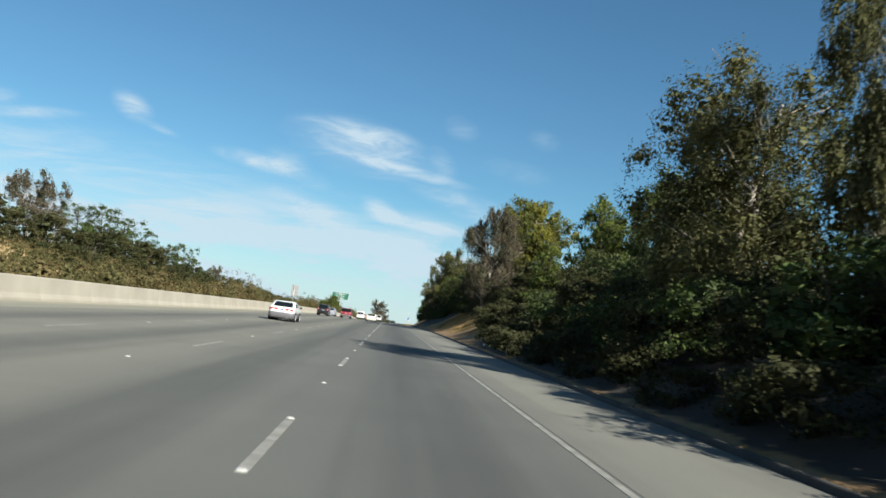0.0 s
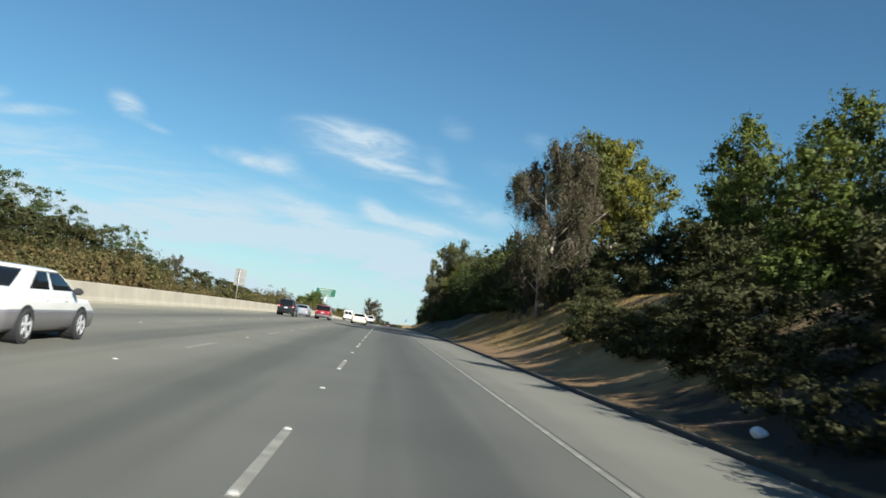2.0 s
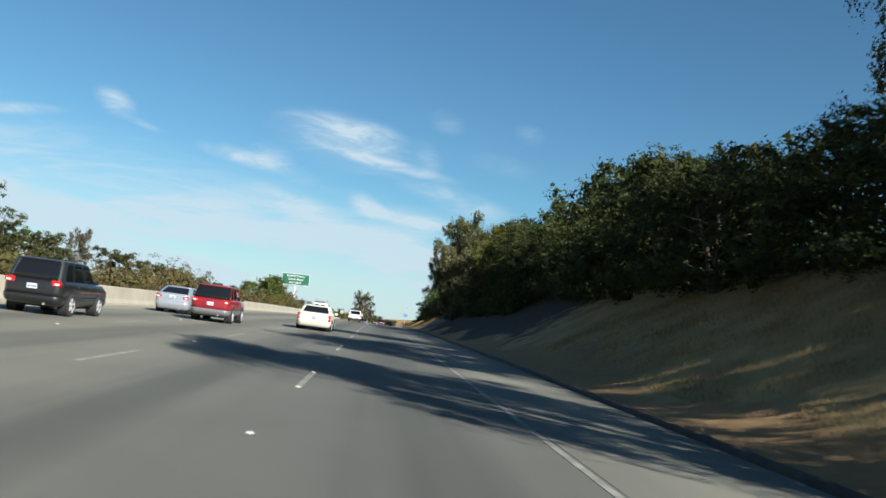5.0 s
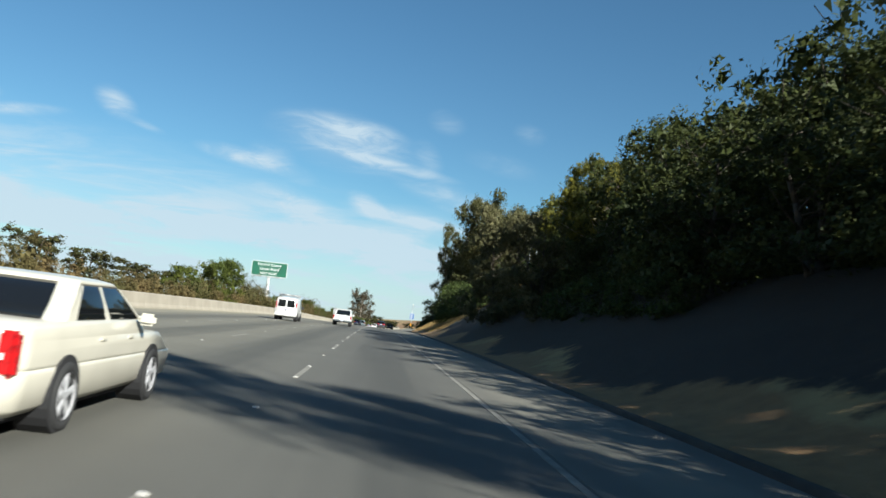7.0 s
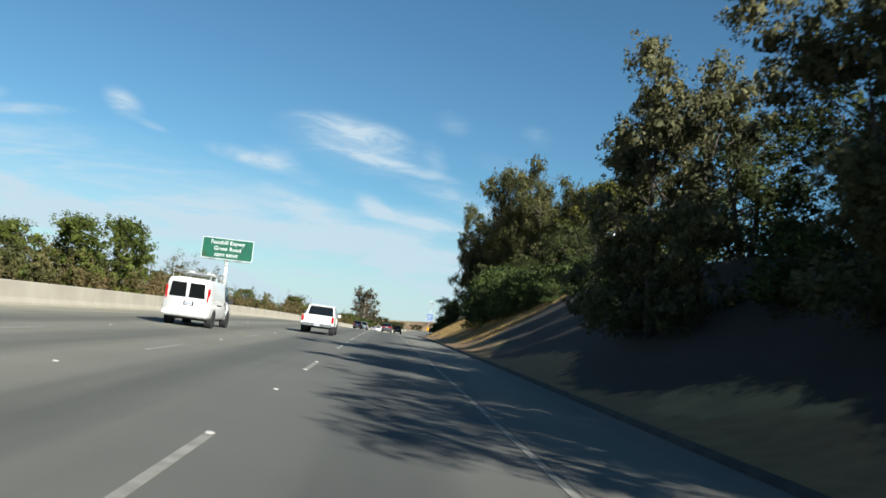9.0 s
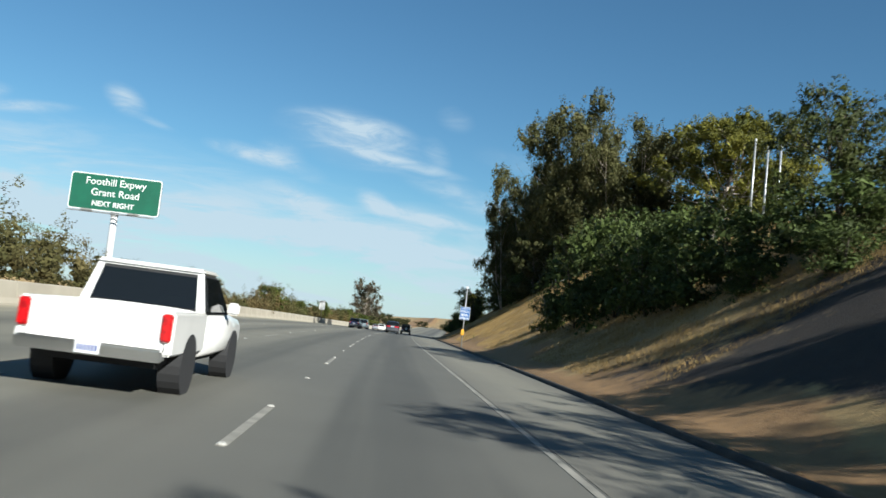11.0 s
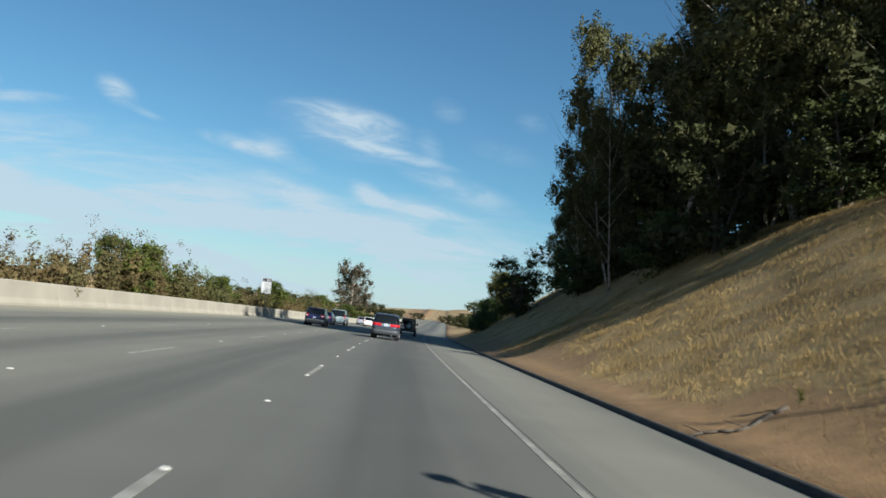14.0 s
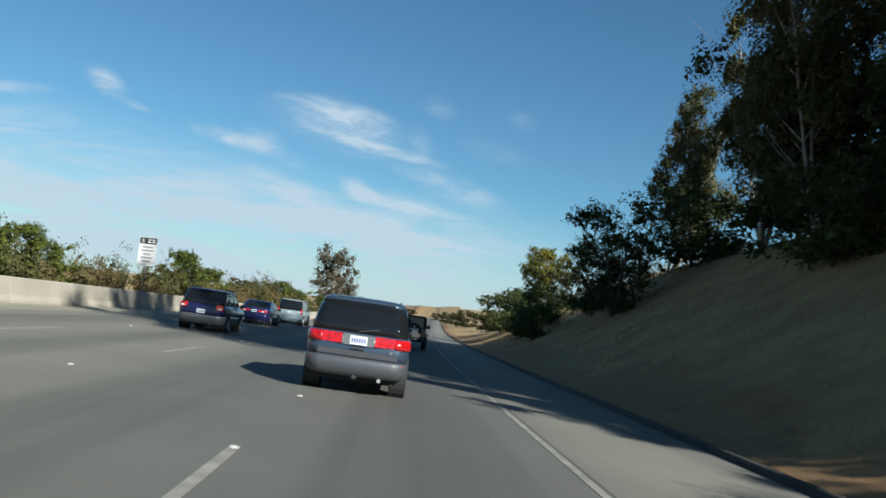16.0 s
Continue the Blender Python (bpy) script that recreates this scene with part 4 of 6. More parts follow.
# ---- vehicles: x right, y ahead, the rear bumper at y = 0 ----
def wheel(parent, x, y, radius, width=0.22, spokes=5, hub=0.70):
    side = 1 if x > 0 else -1
    bm = bmesh.new()
    prof = [(hub, -0.5), (0.90, -0.52), (0.985, -0.40), (1.0, -0.2), (1.0, 0.2), (0.985, 0.40), (0.90, 0.52), (hub, 0.5)]
    n = 28
    rows = []
    for i in range(n):
        a = 2 * math.pi * i / n
        rows.append([bm.verts.new((x + w * width, y + r * radius * math.cos(a), radius + r * radius * math.sin(a))) for r, w in prof])
    for i in range(n):
        a, b = rows[i], rows[(i + 1) % n]
        for j in range(len(prof)):
            k = (j + 1) % len(prof)
            bm.faces.new((a[j], a[k], b[k], b[j]))
    hold = new("wheel", None)
    hold.parent = parent
    part("tyre", bm, M["tyre"], hold, smooth=True)
    bm = bmesh.new()
    face = x + side * width * 0.46
    tube(bm, (face - side * 0.03, y, radius), (face, y, radius), radius * 0.2, radius * 0.16, 14)
    for i in range(spokes):
        a = 2 * math.pi * i / spokes + 0.3
        mid = Vector((face - side * 0.015, y + 0.36 * radius * math.cos(a), radius + 0.36 * radius * math.sin(a)))
        box(bm, mid, (0.03, radius * 0.56, radius * 0.2), 0.008, Matrix.Rotation(a, 4, "X"))
    bmesh.ops.create_cone(bm, cap_ends=False, segments=28, radius1=radius * hub, radius2=radius * (hub - 0.03), depth=0.05,
                          matrix=Matrix.Translation((face - side * 0.01, y, radius)) @ Matrix.Rotation(math.pi / 2, 4, "Y"))
    part("rim", bm, M["rim"], hold, smooth=False)
    bm = bmesh.new()
    bmesh.ops.create_cone(bm, cap_ends=True, segments=24, radius1=radius * hub, radius2=radius * hub, depth=0.03,
                          matrix=Matrix.Translation((face - side * 0.09, y, radius)) @ Matrix.Rotation(math.pi / 2, 4, "Y"))
    part("brake_drum", bm, M["trim"], hold, "dark brake drum behind the spokes")
    return hold


def ring_at(y, half, low, high, crown=0.03, tuck=0.93, shoulder=0.12):
    """A rounded cross-section of a car's lower body."""
    mid = low + (high - low) * 0.45
    pts = [(half * 0.82, low), (half * 0.96, low + 0.09), (half, mid), (half * 0.985, high - shoulder), (half * tuck, high - 0.02), (half * 0.72, high + crown * 0.6), (half * 0.35, high + crown)]
    right = [(x, y, z) for x, z in pts]
    return right + [(-x, y, z) for x, _, z in right[::-1]]


def arches(body_parent, half, spots, radius):
    for x in (-1, 1):
        for y in spots:
            bm = bmesh.new()
            bmesh.ops.create_cone(bm, cap_ends=True, segments=24, radius1=radius * 1.17, radius2=radius * 1.15, depth=0.30,
                                  matrix=Matrix.Translation((x * (half - 0.135), y, radius * 1.04)) @ Matrix.Rotation(math.pi / 2, 4, "Y"))
            part("wheel_arch", bm, M["inside"], body_parent)


def number_plate(parent, y, z, wide=0.31, high=0.155, x=0.0):
    bm = bmesh.new()
    box(bm, (x, y, z), (wide, 0.012, high), 0.004)
    plate = part("number_plate", bm, M["plate"], parent, "pale number plate")
    bm = bmesh.new()
    for k in range(6):
        box(bm, (x - wide * 0.36 + wide * 0.144 * k, y - 0.0075, z - 0.005), (wide * 0.09, 0.004, high * 0.48))
    part("plate_mark", bm, M["plate_mark"], plate)


def outline(z, y0, y1, half, corner, out=0.0, steps=7):
    """A rounded plan outline of a car at height z, from the rear's middle round by the right side."""
    half, y0, y1 = half + out, y0 - out, y1 + out
    pts = []
    for cx, cy, a0 in ((half - corner, y0 + corner, -90), (half - corner, y1 - corner, 0), (-half + corner, y1 - corner, 90), (-half + corner, y0 + corner, 180)):
        for k in range(steps + 1):
            a = radians(a0 + 90 * k / steps)
            # the rear bows out a little in the middle
            x, y = cx + corner * math.cos(a), cy + corner * math.sin(a)
            pts.append((x, y - (0.05 * (1 - (x / half) ** 2) if y < y0 + corner else 0.0), z))
    return pts


def corner_post(parent, rows, mt, sx, out=0.008, steps=7):
    """A painted post over the glass at a rear corner."""
    bm = bmesh.new()
    pick = range(1, steps + 1) if sx > 0 else range(3 * (steps + 1), 4 * (steps + 1) - 1)
    skins = [[[bm.verts.new(outline(*row, out=off)[k]) for k in pick] for row in rows] for off in (out, -0.01)]
    n = len(skins[0][0])
    for skin in skins:
        for a, b in zip(skin, skin[1:]):
            for k in range(n - 1):
                bm.faces.new((a[k], a[k + 1], b[k + 1], b[k]))
    for k in (0, n - 1):
        for r in range(len(rows) - 1):
            bm.faces.new((skins[0][r][k], skins[0][r + 1][k], skins[1][r + 1][k], skins[1][r][k]))
    part("pillar", bm, mt, parent, "", True)


def car(name, label, category, paint, size, style="sedan", belt=0.92, clearance=0.2, radius=0.32, axles=(0.95, 3.65), cabin=(0.5, 1.15, 2.75, 3.5),
        rear_deck=0.98, hood=0.86, nose=0.62, cladding=None, lamps="wide", lamp_z=0.78, bumper_paint=None, roof_rack=False, plate_z=None, brake_lit=False, tail_high=False,
        spokes=5, rail=0.10, roof_w=0.84):
    """A car from its length, width and height; cabin: the glasshouse's foot and top at the rear, top and foot at the front."""
    length, width, height = size
    half = width / 2
    root = thing(name, label, category, "traffic on the freeway")
    trim = cladding or paint
    r0, r1, f1, f0 = cabin
    deck = max(rear_deck, belt)
    sedan = style == "sedan"
    # lower body with its bumpers, then the body up to the windows
    c0 = clearance
    low = [(c0, 0.15, length - 0.18, half * 0.86, 0.22), (c0 + 0.08, 0.06, length - 0.06, half * 0.96, 0.25), (0.46, 0.015, length - 0.005, half * 0.99, 0.28), (0.56, 0.0, length, half, 0.28), (0.60, 0.02, length - 0.02, half * 0.99, 0.28)]
    zs = sorted({0.598, round(max(nose - 0.02, 0.63), 3), 0.74, hood - 0.02, hood, belt - 0.05, deck - 0.07, deck - 0.02, deck})
    mid = [(z, float(np.interp(z, (0.5, deck - 0.07, deck - 0.02, deck), (0.045, 0.06, 0.12, r0 if sedan else 0.14))),
            float(np.interp(z, (0.5, nose - 0.06, nose, hood - 0.02, hood, deck + 0.001), (length - 0.03, length - 0.04, length - 0.14, f0 + 0.55 * (length - f0), f0 + 0.12, f0 - 0.02))),
            half * float(np.interp(z, (0.55, belt - 0.22, belt - 0.05, deck), (0.98, 1.0, 0.985, 0.95))), 0.26) for z in zs]
    for nm, rows, mt in (("lower_body", low, bumper_paint or trim), ("body", mid, paint)):
        bm = bmesh.new()
        loft(bm, [outline(*row) for row in rows])
        part(nm, bm, mt, root, smooth=True)
    # glasshouse of dark glass, painted roof and pillars
    zt, zb = height - 0.06, deck - 0.012
    top = half * (0.80 if sedan else roof_w)
    foot = half * 0.925
    house = [(zb + (zt - zb) * k, r0 + (r1 - r0) * k, f0 + (f1 - f0) * k, foot + (top - foot) * (k ** 1.25), 0.20) for k in (0.0, 0.35, 0.7, 1.0)]
    bm = bmesh.new()
    loft(bm, [outline(*row) for row in house])
    part("glasshouse", bm, M["dark_glass"], root, smooth=True)
    bm = bmesh.new()
    loft(bm, [outline(*row) for row in ((zt - 0.01, r1 - 0.03, f1 + 0.05, top * 1.012, 0.20), (zt + 0.025, r1 + 0.03, f1 - 0.02, top * 0.97, 0.21), (zt + 0.05, r1 + 0.18, f1 - 0.18, top * 0.82, 0.22), (zt + 0.06, r1 + 0.42, f1 - 0.45, top * 0.5, 0.2))])
    part("roof", bm, paint, root, smooth=True)
    for sx in (-1, 1):
        if sedan or not roof_rack:
            corner_post(root, house, paint, sx)

    def at(x_side, u, v, out=0.0):
        """A place on the glasshouse's side: u from rear to front, v from foot to top."""
        lo, hi = Vector((x_side * foot, r0 + (f0 - r0) * u, zb)), Vector((x_side * top, r1 + (f1 - r1) * u, zt - 0.03))
        p = lo.lerp(hi, v)
        p.x += x_side * out
        return p

    door = 0.46 if style != "pickup" else 0.5
    cuts = [(0.06, 0.15), (door + 0.03, door + 0.07), (0.93, 0.96)] if sedan else [(0.055, 0.085), (0.30, 0.335), (0.63, 0.665), (0.93, 0.96)]
    for sx in (-1, 1):
        for a, b in cuts:
            bm = bmesh.new()
            c = [at(sx, a, 0), at(sx, b, 0), at(sx, b, 1), at(sx, a, 1)]
            slab(bm, c if sx > 0 else c[::-1], 0.016)
            part("pillar", bm, paint, root)
        for (_, a), (b, _) in zip(cuts, cuts[1:]):
            bm = bmesh.new()
            c = [at(sx, a + 0.006, 0.06), at(sx, b - 0.006, 0.06), at(sx, b - 0.006, 0.95), at(sx, a + 0.006, 0.95)]
            slab(bm, c if sx > 0 else c[::-1], 0.007)
            part("side_window", bm, M["glass"], root)
    for sx in (-1, 1):
        for y in axles:
            wheel(root, sx * (half - 0.072), y, radius, spokes=spokes)
        bm = bmesh.new()
        box(bm, (sx * (half + 0.09), f0 - 0.42, belt + 0.08), (0.2, 0.1, 0.14), 0.035)
        part("mirror", bm, M["trim"] if cladding else paint, root)
        for y in ((r0 + f0) / 2 - 0.25, (r0 + f0) / 2 + 0.75):
            bm = bmesh.new()
            box(bm, (sx * (half - 0.003), y, belt - 0.13), (0.03, 0.17, 0.035), 0.01)
            part("door_handle", bm, paint, root)
    arches(root, half, axles, radius)
    # lamps
    lit = M["tail_lit"] if brake_lit else M["tail"]
    for sx in (-1, 1):
        bm = bmesh.new()
        if lamps == "wide":
            box(bm, (sx * half * 0.58, 0.045, lamp_z), (half * 0.60, 0.07, 0.13), 0.02)
        elif lamps == "corner":
            box(bm, (sx * half * 0.76, 0.075, lamp_z), (half * 0.34, 0.12, 0.20), 0.03)
        else:
            box(bm, (sx * half * 0.88, 0.10, lamp_z), (half * 0.17, 0.14, 0.38), 0.03)
        lamp = part("tail_lamp", bm, lit, root, "red tail lamp")
        bm = bmesh.new()
        box(bm, (sx * half * (0.60 if lamps == "wide" else 0.80), 0.006, lamp_z - 0.02), (half * 0.16, 0.012, 0.06), 0.005)
        part("reversing_lamp", bm, M["lamp_clear"], lamp)
        bm = bmesh.new()
        box(bm, (sx * half * 0.66, length - 0.10, nose - 0.02), (half * 0.45, 0.2, 0.14), 0.04)
        part("headlamp", bm, M["lamp_clear"], root)
    number_plate(root, -0.016, plate_z or lamp_z)
    bm = bmesh.new()
    tube(bm, (half * 0.45, 0.02, clearance + 0.04), (half * 0.45, 0.4, clearance + 0.06), 0.035, 0.035, 10)
    part("exhaust_pipe", bm, M["steel"], root)
    bm = bmesh.new()
    box(bm, (0, length * 0.48, clearance + 0.02), (width * 0.84, length * 0.88, 0.16), 0.04)
    part("underbody", bm, M["inside"], root)
    bm = bmesh.new()
    box(bm, (0, 0.22 if style == "sedan" else 0.07, rear_deck - 0.10), (width * 0.5, 0.02, 0.03), 0.006)
    part("boot_strip", bm, M["chrome"] if style == "sedan" else M["trim"], root)
    if roof_rack:
        for sx in (-1, 1):
            bm = bmesh.new()
            tube(bm, (sx * top * 0.88, r1 + 0.2, zt + rail), (sx * top * 0.88, f1 - 0.3, zt + rail), 0.02, 0.02, 8)
            for y in (r1 + 0.25, (r1 + f1) / 2, f1 - 0.35):
                box(bm, (sx * top * 0.88, y, zt + rail / 2), (0.03, 0.06, rail + 0.02), 0.008)
            part("roof_rail", bm, M["trim"], root)
    return root


def drive_to(ob, s, lat, turn=0.0):
    ob.matrix_basis = road_pose(s, lat, 0.004, turn)


P_WHITE, P_CREAM = car_paint("white_paint", (0.598, 0.590, 0.568)), car_paint("cream_paint", (0.554, 0.524, 0.434))
P_RED, P_SILVER = car_paint("red_paint", (0.194, 0.008, 0.013)), car_paint("silver_paint", (0.374, 0.397, 0.434), 0.5)
P_SLATE, P_GREY = car_paint("slate_blue_paint", (0.045, 0.066, 0.101), 0.5), car_paint("grey_cladding", (0.128, 0.133, 0.141), 0.3, 0.45)
P_NAVY, P_BLACK = car_paint("navy_paint", (0.009, 0.012, 0.056), 0.2), car_paint("black_paint", (0.011, 0.011, 0.012))
P_MAROON, P_AQUA = car_paint("dark_maroon_paint", (0.033, 0.007, 0.009)), car_paint("pale_blue_grey_paint", (0.269, 0.329, 0.344), 0.3)
P_STONE = car_paint("dark_grey_cladding", (0.047, 0.051, 0.058), 0.0, 0.5)
P_TAUPE = car_paint("taupe_lower_paint", (0.180, 0.172, 0.180), 0.3)

drive_to(car("white_sedan", "white saloon with grey lower panels and full-width red lamps", "car", P_WHITE, (4.85, 1.80, 1.40), cabin=(0.62, 1.30, 2.75, 3.55), belt=0.93, rear_deck=0.99,
             lamps="wide", lamp_z=0.80, cladding=P_TAUPE, bumper_paint=P_TAUPE, axles=(1.0, 3.78)), 59.6, -10.0)
drive_to(car("red_suv", "dark red sport utility vehicle with dark glass", "car", P_RED, (4.75, 1.82, 1.74), "suv", cabin=(0.12, 0.45, 2.65, 3.35), belt=1.08, rear_deck=1.10, hood=1.06, nose=0.86, clearance=0.30,
             radius=0.36, lamps="corner", lamp_z=0.98, cladding=P_TAUPE, bumper_paint=P_TAUPE, roof_rack=True, plate_z=0.84, axles=(1.0, 3.78)), 150.0, -10.2)
drive_to(car("cream_sedan", "cream-coloured large saloon with upright chrome-trimmed boot", "car", P_CREAM, (5.25, 1.93, 1.42), cabin=(0.95, 1.55, 3.0, 3.75), belt=0.94, rear_deck=1.0,
             lamps="tall", lamp_z=0.74, axles=(1.15, 4.1), plate_z=0.74), 158.0, -5.95)
drive_to(car("silver_sedan", "silver saloon with rounded boot", "car", P_SILVER, (4.82, 1.82, 1.46), cabin=(0.42, 1.20, 2.75, 3.75), belt=0.96, rear_deck=1.06, lamps="corner", lamp_z=0.86,
             axles=(0.98, 3.76), plate_z=0.86), 156.0, -13.35)
drive_to(car("black_suv", "black sport utility vehicle with dark windows", "car", P_BLACK, (4.7, 1.84, 1.76), "suv", cabin=(0.10, 0.40, 2.6, 3.3), belt=1.08, rear_deck=1.10, hood=1.08, nose=0.88, clearance=0.3,
             radius=0.36, lamps="corner", lamp_z=1.0, plate_z=0.86, axles=(1.0, 3.7)), 137.0, -13.2)
drive_to(car("navy_wagon", "navy blue estate car with silver-grey lower body", "car", P_NAVY, (4.45, 1.73, 1.58), "suv", cabin=(0.14, 0.50, 2.45, 3.25), belt=0.98, rear_deck=1.0, hood=0.94, nose=0.74, clearance=0.24,
             radius=0.33, lamps="corner", lamp_z=0.90, cladding=P_GREY, bumper_paint=P_GREY, roof_rack=True, plate_z=0.72, axles=(0.9, 3.4)), 371.2, -9.7)
drive_to(car("dark_sedan", "dark blue saloon far along the freeway", "car", P_NAVY, (4.6, 1.78, 1.43), cabin=(0.5, 1.2, 2.7, 3.5), rear_deck=1.0, lamps="wide", lamp_z=0.8), 389.0, -11.0)
drive_to(car("white_wagon", "white estate car in the distance", "car", P_WHITE, (4.6, 1.78, 1.52), "suv", cabin=(0.12, 0.45, 2.5, 3.3), belt=0.98, rear_deck=1.0, hood=0.92, nose=0.72, lamps="corner", lamp_z=0.88, plate_z=0.7), 433.0, -9.4)
drive_to(car("silver_sedan", "pale silver saloon far ahead", "car", P_SILVER, (4.6, 1.78, 1.43), cabin=(0.5, 1.2, 2.7, 3.5), rear_deck=1.0, lamps="wide", lamp_z=0.8), 452.0, -12.4)
drive_to(car("pale_minivan", "pale blue-grey minivan with dark rear glass", "van", P_AQUA, (4.9, 1.92, 1.85), "suv", cabin=(0.08, 0.30, 2.9, 3.9), belt=1.06, rear_deck=1.08, hood=1.0, nose=0.8, lamps="tall", lamp_z=1.0,
             plate_z=0.86, axles=(0.95, 3.85), roof_rack=True), 402.0, -10.9)


def build_crossover():
    """The slate-blue crossover: broad red lamp band, clear housings round its plate, grey lower body."""
    root = thing("blue_crossover", "slate-blue crossover with grey lower body and red lamp band", "car", "traffic on the freeway")
    low = [(0.32, 0.16, 4.58, 0.82, 0.26), (0.38, 0.08, 4.68, 0.89, 0.28), (0.50, 0.04, 4.73, 0.925, 0.30), (0.60, 0.04, 4.73, 0.93, 0.30), (0.645, 0.06, 4.72, 0.925, 0.30)]
    mid = [(0.645, 0.10, 4.70, 0.915, 0.28), (0.80, 0.10, 4.66, 0.93, 0.28), (0.95, 0.12, 4.50, 0.93, 0.28), (1.04, 0.14, 4.20, 0.92, 0.27), (1.09, 0.17, 3.62, 0.90, 0.26)]
    glass = [(1.085, 0.18, 3.56, 0.89, 0.24), (1.25, 0.25, 3.30, 0.865, 0.23), (1.45, 0.34, 3.00, 0.825, 0.22), (1.62, 0.44, 2.76, 0.775, 0.21)]
    top = [(1.615, 0.42, 2.79, 0.785, 0.22), (1.68, 0.45, 2.70, 0.755, 0.24), (1.725, 0.58, 2.52, 0.66, 0.24), (1.745, 0.80, 2.30, 0.45, 0.24)]
    for nm, rows, mt, label in (("lower_body", low, P_STONE, "grey lower body and bumpers"), ("body", mid, P_SLATE, ""), ("glasshouse", glass, M["dark_glass"], "dark wrap-round glass"), ("roof", top, P_SLATE, "")):
        bm = bmesh.new()
        loft(bm, [outline(*row) for row in rows])
        part(nm, bm, mt, root, label, True)

    def level(z, rows):
        ks = [r[0] for r in rows]
        return (z,) + tuple(float(np.interp(z, ks, [r[c] for r in rows])) for c in (1, 2, 3, 4))

    def band(nm, z0, z1, keep, mt, parent, label="", out=0.014, rows=mid):
        """A thin shell over the body between two heights, where keep(x, y) holds."""
        bm = bmesh.new()
        zs = [z0, (z0 + z1) / 2, z1]
        grid = []
        for off in (out, 0.001):
            grid.append([[bm.verts.new(p) for p in outline(*level(z, rows), out=off, steps=16) if keep(p[0], p[1])] for z in zs])
        n = min(len(row) for side in grid for row in side)
        for side, flip in zip(grid, (False, True)):
            for a, b in zip(side, side[1:]):
                for k in range(n - 1):
                    q = (a[k], a[k + 1], b[k + 1], b[k])
                    bm.faces.new(q[::-1] if flip else q)
        for row in (0, 2):
            for k in range(n - 1):
                bm.faces.new((grid[0][row][k], grid[1][row][k], grid[1][row][k + 1], grid[0][row][k + 1]))
        for k in (0, n - 1):
            for a, b in ((0, 1), (1, 2)):
                bm.faces.new((grid[0][a][k], grid[0][b][k], grid[1][b][k], grid[1][a][k]))
        return part(nm, bm, mt, parent, label, True)

    for sx in (-1, 1):
        band("tail_lamp", 0.885, 1.065, lambda x, y: 0.64 < sx * x and y < 0.44, M["tail"], root, "red tail lamp wrapped round the corner", 0.018)
        bm = bmesh.new()
        slab(bm, [(sx * 0.29, 0.075, 0.885), (sx * 0.655, 0.115, 0.885), (sx * 0.655, 0.135, 1.065), (sx * 0.29, 0.095, 1.065)][:: sx], 0.03)
        inner = part("tail_lamp", bm, M["tail"], root, "broad red tail lamp on the tailgate")
        bm = bmesh.new()
        box(bm, (sx * 0.47, 0.075, 0.945), (0.24, 0.01, 0.05), 0.003, Matrix.Rotation(sx * 0.11, 4, "Z"))
        part("reflector", bm, M["tail"], inner)
        bm = bmesh.new()
        for k in range(2):
            bmesh.ops.create_uvsphere(bm, u_segments=12, v_segments=8, radius=0.042, matrix=Matrix.Translation((sx * (0.215 + 0.03 * k), 0.05, 0.925 + 0.055 * k)) @ Matrix.Diagonal((1, 0.35, 1, 1)))
        part("reversing_lamp", bm, M["lamp_clear"], root, smooth=True)
        bm = bmesh.new()
        box(bm, (sx * 0.80, 0.11, 0.60), (0.07, 0.02, 0.03), 0.003)
        part("bumper_reflector", bm, M["tail"], root)
        # pillars between the side windows
        for a, b in ((1.12, 1.24), (2.02, 2.10), (2.98, 3.06)):
            bm = bmesh.new()
            lean = -0.30 if a > 2.5 else (0.10 if a < 1.5 else 0.0)
            c = [(sx * 0.893, a, 1.09), (sx * 0.893, b, 1.09), (sx * 0.783, b + lean, 1.62), (sx * 0.783, a + lean, 1.62)]
            slab(bm, c if sx > 0 else c[::-1], 0.010)
            part("pillar", bm, P_SLATE, root)
        for y in (1.25, 2.06, 3.15):
            bm = bmesh.new()
            box(bm, (sx * 0.93, y, 0.80), (0.012, 0.012, 0.52))
            part("door_seam", bm, M["trim"], root)
        for y in (1.42, 2.24):
            bm = bmesh.new()
            box(bm, (sx * 0.935, y, 0.93), (0.04, 0.18, 0.035), 0.012)
            part("door_handle", bm, P_SLATE, root)
        bm = bmesh.new()
        box(bm, (sx * 1.03, 3.02, 1.16), (0.22, 0.13, 0.19), 0.05)
        part("mirror", bm, M["trim"], root, "black door mirror")
        bm = bmesh.new()
        box(bm, (sx * 0.60, 4.56, 0.84), (0.44, 0.2, 0.17), 0.05)
        part("headlamp", bm, M["lamp_clear"], root)
        bm = bmesh.new()
        tube(bm, (sx * 0.66, 0.75, 1.735), (sx * 0.66, 2.35, 1.735), 0.018, 0.018, 8)
        for y in (0.78, 1.55, 2.32):
            box(bm, (sx * 0.66, y, 1.71), (0.03, 0.07, 0.05), 0.01)
        part("roof_rail", bm, M["trim"], root)
        for y in (0.98, 3.83):
            wheel(root, sx * 0.835, y, 0.36, 0.23, spokes=6, hub=0.72)
    arches(root, 0.925, (0.98, 3.83), 0.36)
    bm = bmesh.new()
    box(bm, (0, 0.075, 0.712), (1.46, 0.07, 0.125), 0.028)
    part("tailgate_panel", bm, M["recess"], root, "dark panel above the bumper")
    bm = bmesh.new()
    box(bm, (0, 0.055, 0.97), (0.60, 0.05, 0.19), 0.024)
    part("plate_surround", bm, M["chrome"], root, "bright plate surround")
